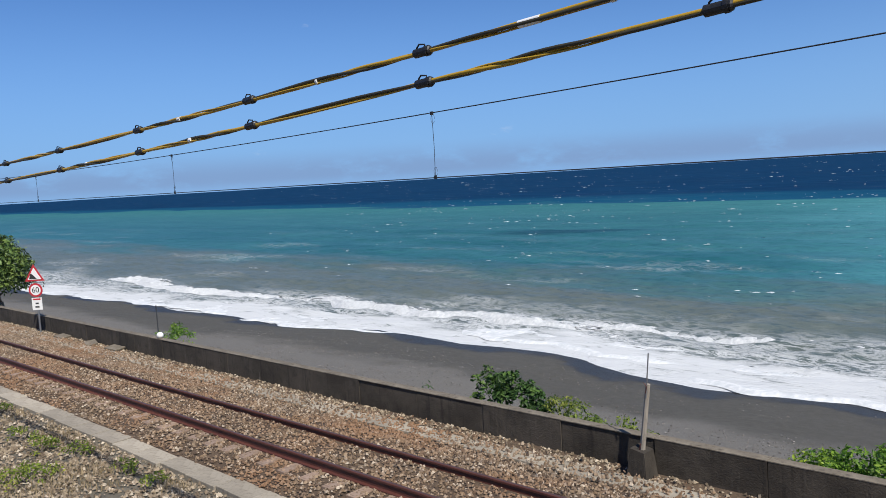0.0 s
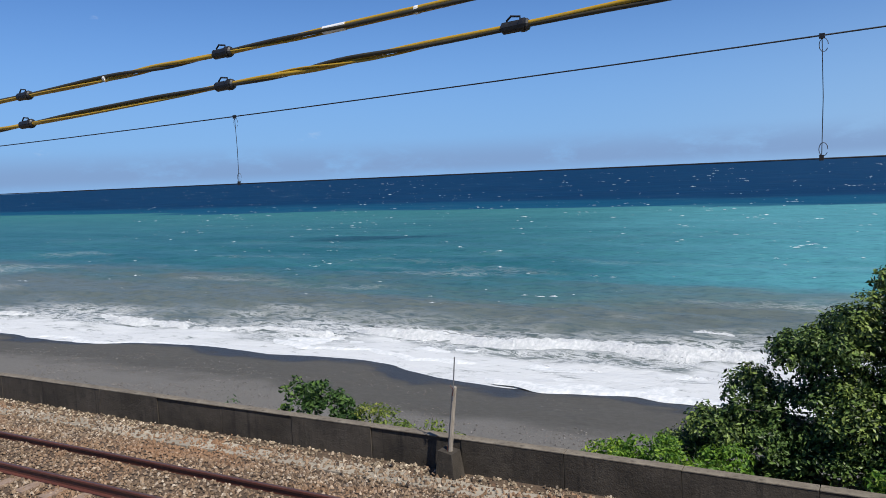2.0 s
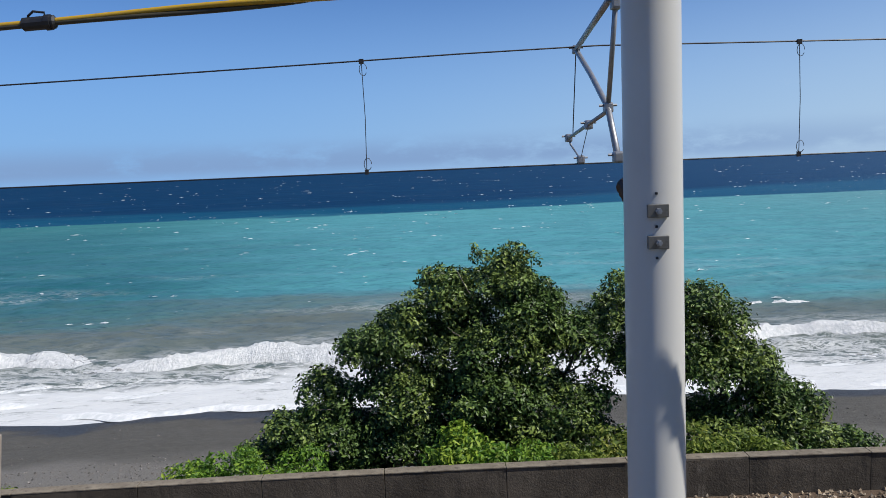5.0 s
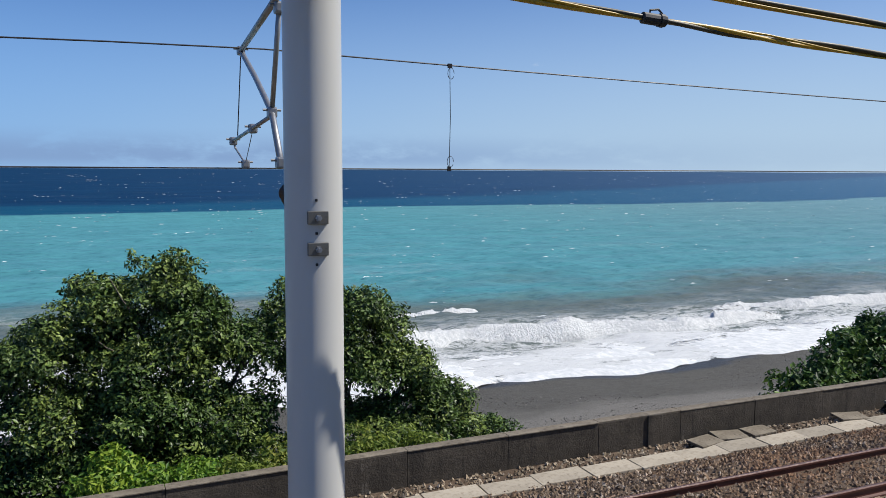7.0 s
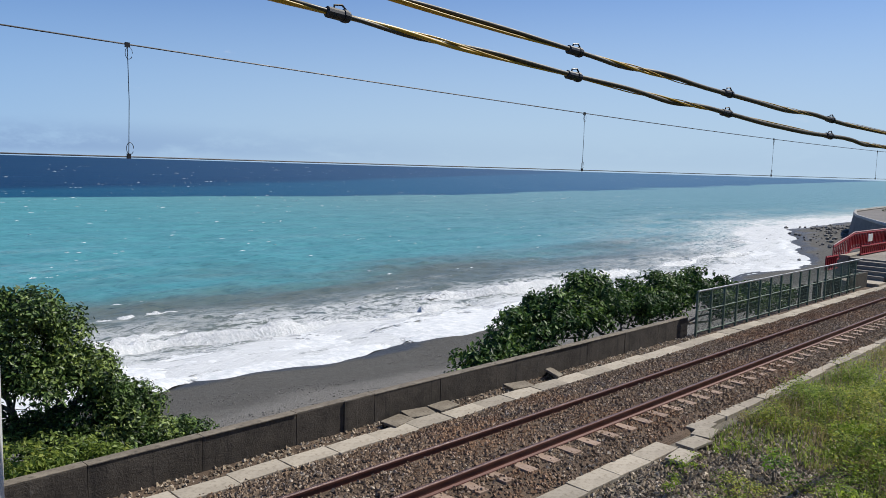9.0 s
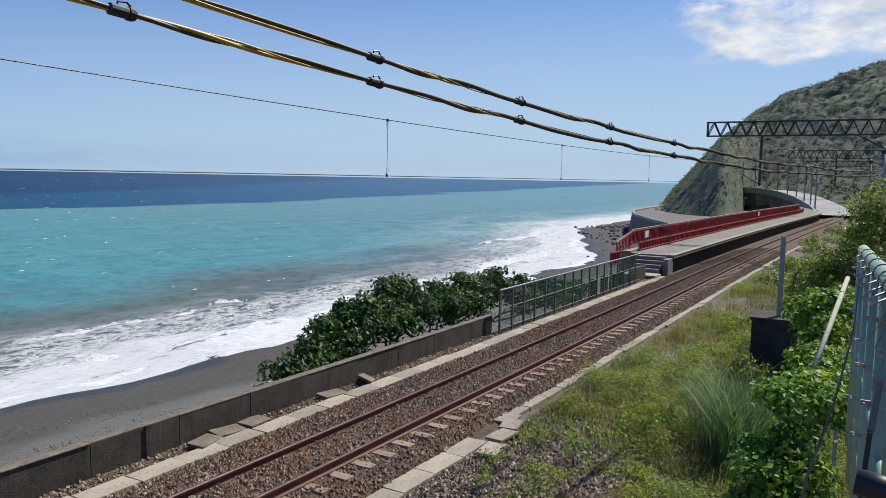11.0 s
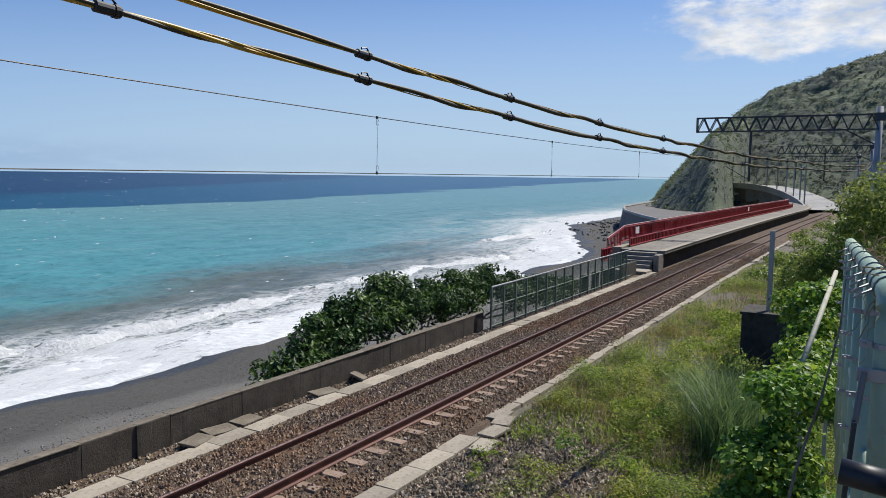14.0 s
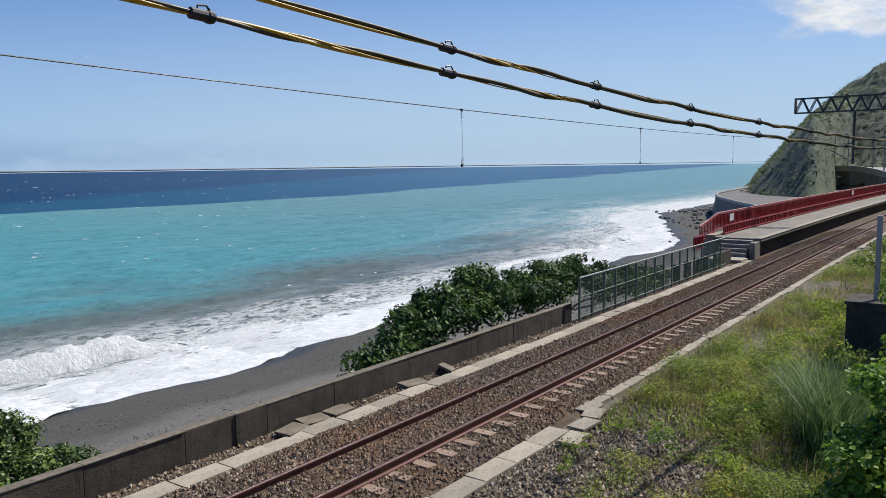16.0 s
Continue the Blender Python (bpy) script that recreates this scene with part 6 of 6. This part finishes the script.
for i in range(110):
    x = 2.95 + 2.6 * rnd.random() ** 1.3
    pts = [Vector((x, gyx(x) - 0.03, gz(x) + rnd.uniform(-0.02, 0.05)))]
    dv = Vector((rnd.uniform(-0.8, 0.8), rnd.uniform(-1, 0.1), rnd.uniform(-0.3, 0.5)))
    for _ in range(rnd.randint(5, 10)):
        dv = (dv + Vector((rnd.gauss(0, 0.55), rnd.gauss(-0.02, 0.45), rnd.gauss(-0.22, 0.5)))).normalized()
        pts.append(pts[-1] + dv * 0.034)
    tube(bm, pts, rnd.choice((0.0014, 0.002, 0.003)), 4)
ob = part("dry_creeper", bm, M["straw"])
tagged(ob, "tangle of dry straw-coloured creeper on the railing", "creeper")
# stair handrail down the bank, half hidden in vine
hr = thing("handrail", "weathered pale steel handrail running down the bank", "handrail")
part("rail", tubes(([(14.0, 0.69, 3.28), (12.0, 0.77, 2.84), (10.4, 0.84, 2.48)], 0.036), n=10), M["old_paint"], hr, smooth=True)
for x, y, z in ((13.8, 0.70, 3.25), (10.6, 0.83, 2.5)):
    part("stanchion", tubes(([(x, y, -0.5), (x, y, z)], 0.03), n=8), M["old_paint"], hr)
stem = part("creeper_stem", tubes(([(6.0, 0.75, 0.4), (6.1, 0.62, 1.9), (6.2, 0.515, 2.62), (6.38, 0.38, 3.16), (6.49, 0.29, 3.68), (6.55, 0.27, 4.1)], [0.015, 0.013, 0.011, 0.009, 0.007, 0.004]), n=7), M["bark"])
tagged(stem, "thick grey creeper stem climbing the bank", "stem")

# ---- moving water ----
def foam_sheet(x0, x1, depth, seed, lobes):
    """A thin sheet of swash: scalloped towards the beach, torn towards the sea; 'thin' marks its ragged back."""
    nx, ny = 90, 26
    rngl = np.random.default_rng(seed)
    xs = np.linspace(x0, x1, nx)
    ph = rngl.random(4) * 6
    front = -0.9 * np.abs(np.sin((xs - x0) / (x1 - x0) * math.pi * lobes + ph[0])) + 0.35 * np.sin(xs * 0.9 + ph[1]) + 0.15 * np.sin(xs * 2.3 + ph[2])
    ends = smooth01((xs - x0) / 6) * smooth01((x1 - xs) / 6)
    V, T = [], []
    for i, x in enumerate(xs):
        for j in range(ny):
            v = j / (ny - 1)
            y = front[i] + v * depth + 2.2 * (1 - ends[i])
            z = 0.03 + 0.10 * math.sin(math.pi * min(1, v * 6)) * (v < 0.17) + 0.10 * float(vnoise(np.array(x * 0.8), np.array(y * 1.1), seed, 3)) * min(1, v * 4) - 0.4 * (1 - ends[i])
            V.append((x, y, float(z)))
            T.append(max(0.0, (v - 0.45) / 0.55) + (1 - ends[i]) * 0.9 + (0.25 if v < 0.02 else 0))
    F = [(i * ny + j, (i + 1) * ny + j, (i + 1) * ny + j + 1, i * ny + j + 1) for i in range(nx - 1) for j in range(ny - 1)]
    xm = (x0 + x1) / 2
    V = [(x - xm, y, z) for x, y, z in V]
    ob = raw("foam_sheet", V, F, M["foam"], smooth=True)
    at = ob.data.attributes.new("thin", "FLOAT", "POINT")
    at.data.foreach_set("value", T)
    return tagged(ob, "thin sheet of white foam sliding over wet sand", "foam", "foam sheets")


def breaker(length, height, seed):
    """A breaking wave: steep tumbling face towards the beach, long torn back."""
    nx, ny = int(length * 4.5), 36
    V, T = [], []
    for i in range(nx):
        u = i / (nx - 1)
        x = (u - 0.5) * length
        env = float(smooth01(np.array(u / 0.22)) * smooth01(np.array((1 - u) / 0.22)))
        wig = 0.9 * math.sin(x * 0.19 + seed) + 0.35 * math.sin(x * 0.63 + seed * 2)
        hh = height * env * (0.75 + 0.35 * float(vnoise(np.array(x * 0.35), np.array(0.0), seed, 3)))
        for j in range(ny):
            v = j / (ny - 1)
            y = -1.1 + v * 6.2
            if v < 0.30:
                s = v / 0.30
                z = hh * (s ** 1.4) + 0.0
                y = -1.1 + 1.3 * s - 0.25 * hh * math.sin(math.pi * s)
            else:
                s = (v - 0.30) / 0.70
                z = hh * (1 - s) ** 1.8
                y = 0.2 + s * 4.9
            r = float(vnoise(np.array(x * 1.5), np.array(y * 1.7), seed + 5, 4))
            q = float(vnoise(np.array(x * 3.6), np.array(y * 2.2), seed + 9, 3))
            z += (0.24 * r + 0.16 * q) * min(1, hh * 1.6) * (1 - 0.6 * v)
            V.append((x, y + wig + 0.3 * r + 0.2 * q, z - 0.10))
            T.append(max(0.0, (v - 0.36) / 0.64) * 1.0 + (1 - env) * 0.55)
    F = [(i * ny + j, (i + 1) * ny + j, (i + 1) * ny + j + 1, i * ny + j + 1) for i in range(nx - 1) for j in range(ny - 1)]
    ob = raw("breaking_wave", V, F, M["crest"], smooth=True)
    at = ob.data.attributes.new("thin", "FLOAT", "POINT")
    at.data.foreach_set("value", T)
    return tagged(ob, "white breaking wave tumbling towards the beach", "wave", "breaking waves")


SHEETS = []
for i, (x0, x1, dep, lob, y_off, amp, ph) in enumerate(((-110, -78, 6, 2, 0.5, 0.5, 0.3), (-82, -56, 6, 2, 0.4, 0.6, 1.4), (-60, -36, 6.0, 2, 0.2, 0.6, 2.4), (-41, -17, 6.5, 1, 0.9, 0.5, 3.6), (-23, 2, 7.5, 1, 0.3, 0.6, 0.2),
                                                        (-4, 20, 10, 2, -1.1, 1.2, 1.57), (13, 33, 10, 1, 0.35, 1.15, 1.57), (28, 52, 9, 2, -2.0, 0.5, 2.2), (47, 78, 9, 2, -0.8, 0.6, 0.9), (72, 104, 10, 2, 0.2, 0.6, 3.0), (98, 135, 10, 2, 1.0, 0.5, 5.0))):
    slope = math.degrees(math.atan(float(shore_y(x1 - 4) - shore_y(x0 + 4)) / (x1 - x0 - 8)))
    SHEETS.append((foam_sheet(x0, x1, dep, 300 + i, lob), (x0 + x1) / 2, y_off, amp, ph, slope))
WAVES = []
for i, (xc, L, h, y_a, speed, t_peak) in enumerate(((-84, 50, 0.7, 36.5, 1.1, 1.0), (-46, 40, 0.7, 39.6, 1.2, 0.8), (-20, 38, 0.65, 41.5, 1.2, 2.6), (-36, 34, 0.9, 43.5, 1.2, 6.5), (-9, 30, 0.95, 42.5, 1.3, 6.0),
                                                    (27, 44, 1.15, 42.8, 1.2, 6.6), (12, 26, 0.8, 43.5, 1.2, 9.6), (58, 40, 1.0, 43.5, 1.2, 8.2), (40, 36, 0.8, 43.8, 1.2, 13.4), (14, 34, 1.2, 41.0, 1.3, 15.8), (95, 46, 0.7, 42.5, 1.0, 11.0), (80, 36, 0.7, 43.5, 1.0, 14.8), (130, 40, 0.7, 57.0, 1.0, 13.0), (66, 30, 0.7, 45.5, 1.0, 14.0))):
    WAVES.append((breaker(L, 1.3 * h, 400 + i), xc, y_a, speed, t_peak))

# whitecaps drifting with the wind
CAPS = []
rng = np.random.default_rng(90)
for i, (ya, yb, n, s) in enumerate(((50, 95, 240, 0.17), (90, 150, 420, 0.20), (150, 210, 360, 0.28), (205, 330, 380, 0.27), (320, 620, 440, 0.42), (600, 1300, 340, 0.75))):
    V, F = [], []
    for _ in range(n):
        x0, y0 = rng.uniform(-1.1 * yb, 1.6 * yb), rng.uniform(ya, yb)
        for _ in range(rng.choice((1, 1, 1, 2, 4))):
            x, y = x0 + rng.normal(0, 5 * s), y0 + rng.normal(0, 1.6 * s)
            t, l = rng.normal(0, 0.3), s * (0.3 + 1.5 * rng.random() ** 2.5)
            k = len(V)
            c, d = math.cos(t), math.sin(t)
            for u, w, z in ((-1, 0, 0.0), (-0.4, -0.2, 0.02), (0.3, -0.16, 0.02), (1, 0.05, 0.0), (0.35, 0.2, 0.0), (-0.3, 0.22, 0.0), (0.0, 0.0, 0.3)):
                u, w = u + rng.normal(0, 0.22), w + rng.normal(0, 0.09)
                V.append((float(x + l * (u * 1.5 * c - w * d)), float(y + l * (u * 1.5 * d + w * c)), float(SEA_Z + 0.10 + z * min(1.2, l))))
            F += [(k + 6, k + j, k + (j + 1) % 6) for j in range(6)]
    ob = tagged(raw("whitecaps", V, F, M["cap"]), "small scattered whitecaps on the open water", "whitecaps", kind="stuff")
    CAPS.append((ob, i))


def motions():
    """All that moves: swash sheets, breaking waves, drifting whitecaps."""
    times = [i * 1.0 for i in range(17)]
    for ob, xc, off, amp, ph, slope in SHEETS:
        rows = []
        for t in times:
            dy = -amp * math.sin(2 * math.pi * t / (8.0 if amp > 1 else 11.0) + ph)
            y = float(shore_y(xc)) - 0.3 + off + dy
            z = max(-5.66 - 0.10 * dy, float(ground_z(np.array(xc), np.array(y - 0.7))) - 0.06)
            rows.append((t, pose(xc, y, z, -3.2, 0, slope)))
        walk(ob, rows)
    for ob, xc, ya, speed, tp in WAVES:
        rows = []
        for t in times:
            d = t - tp
            y = ya - speed * d * (1.0 if d < 0 else 0.75)
            up = math.exp(-(d / 3.6) ** 2)
            rows.append((t, pose(xc, max(y, ya - 5.5), -7.2 + 1.05 * up, 0, 0, 0)))
        walk(ob, rows)
    for ob, i in CAPS:
        walk(ob, [(t, pose(-0.25 * t * (1 + 0.3 * i), -0.55 * t, 0.05 * math.sin(t * 0.9 + i), 0, 0, 0)) for t in (0.0, 4.0, 8.0, 12.0, 16.0)])


motions()
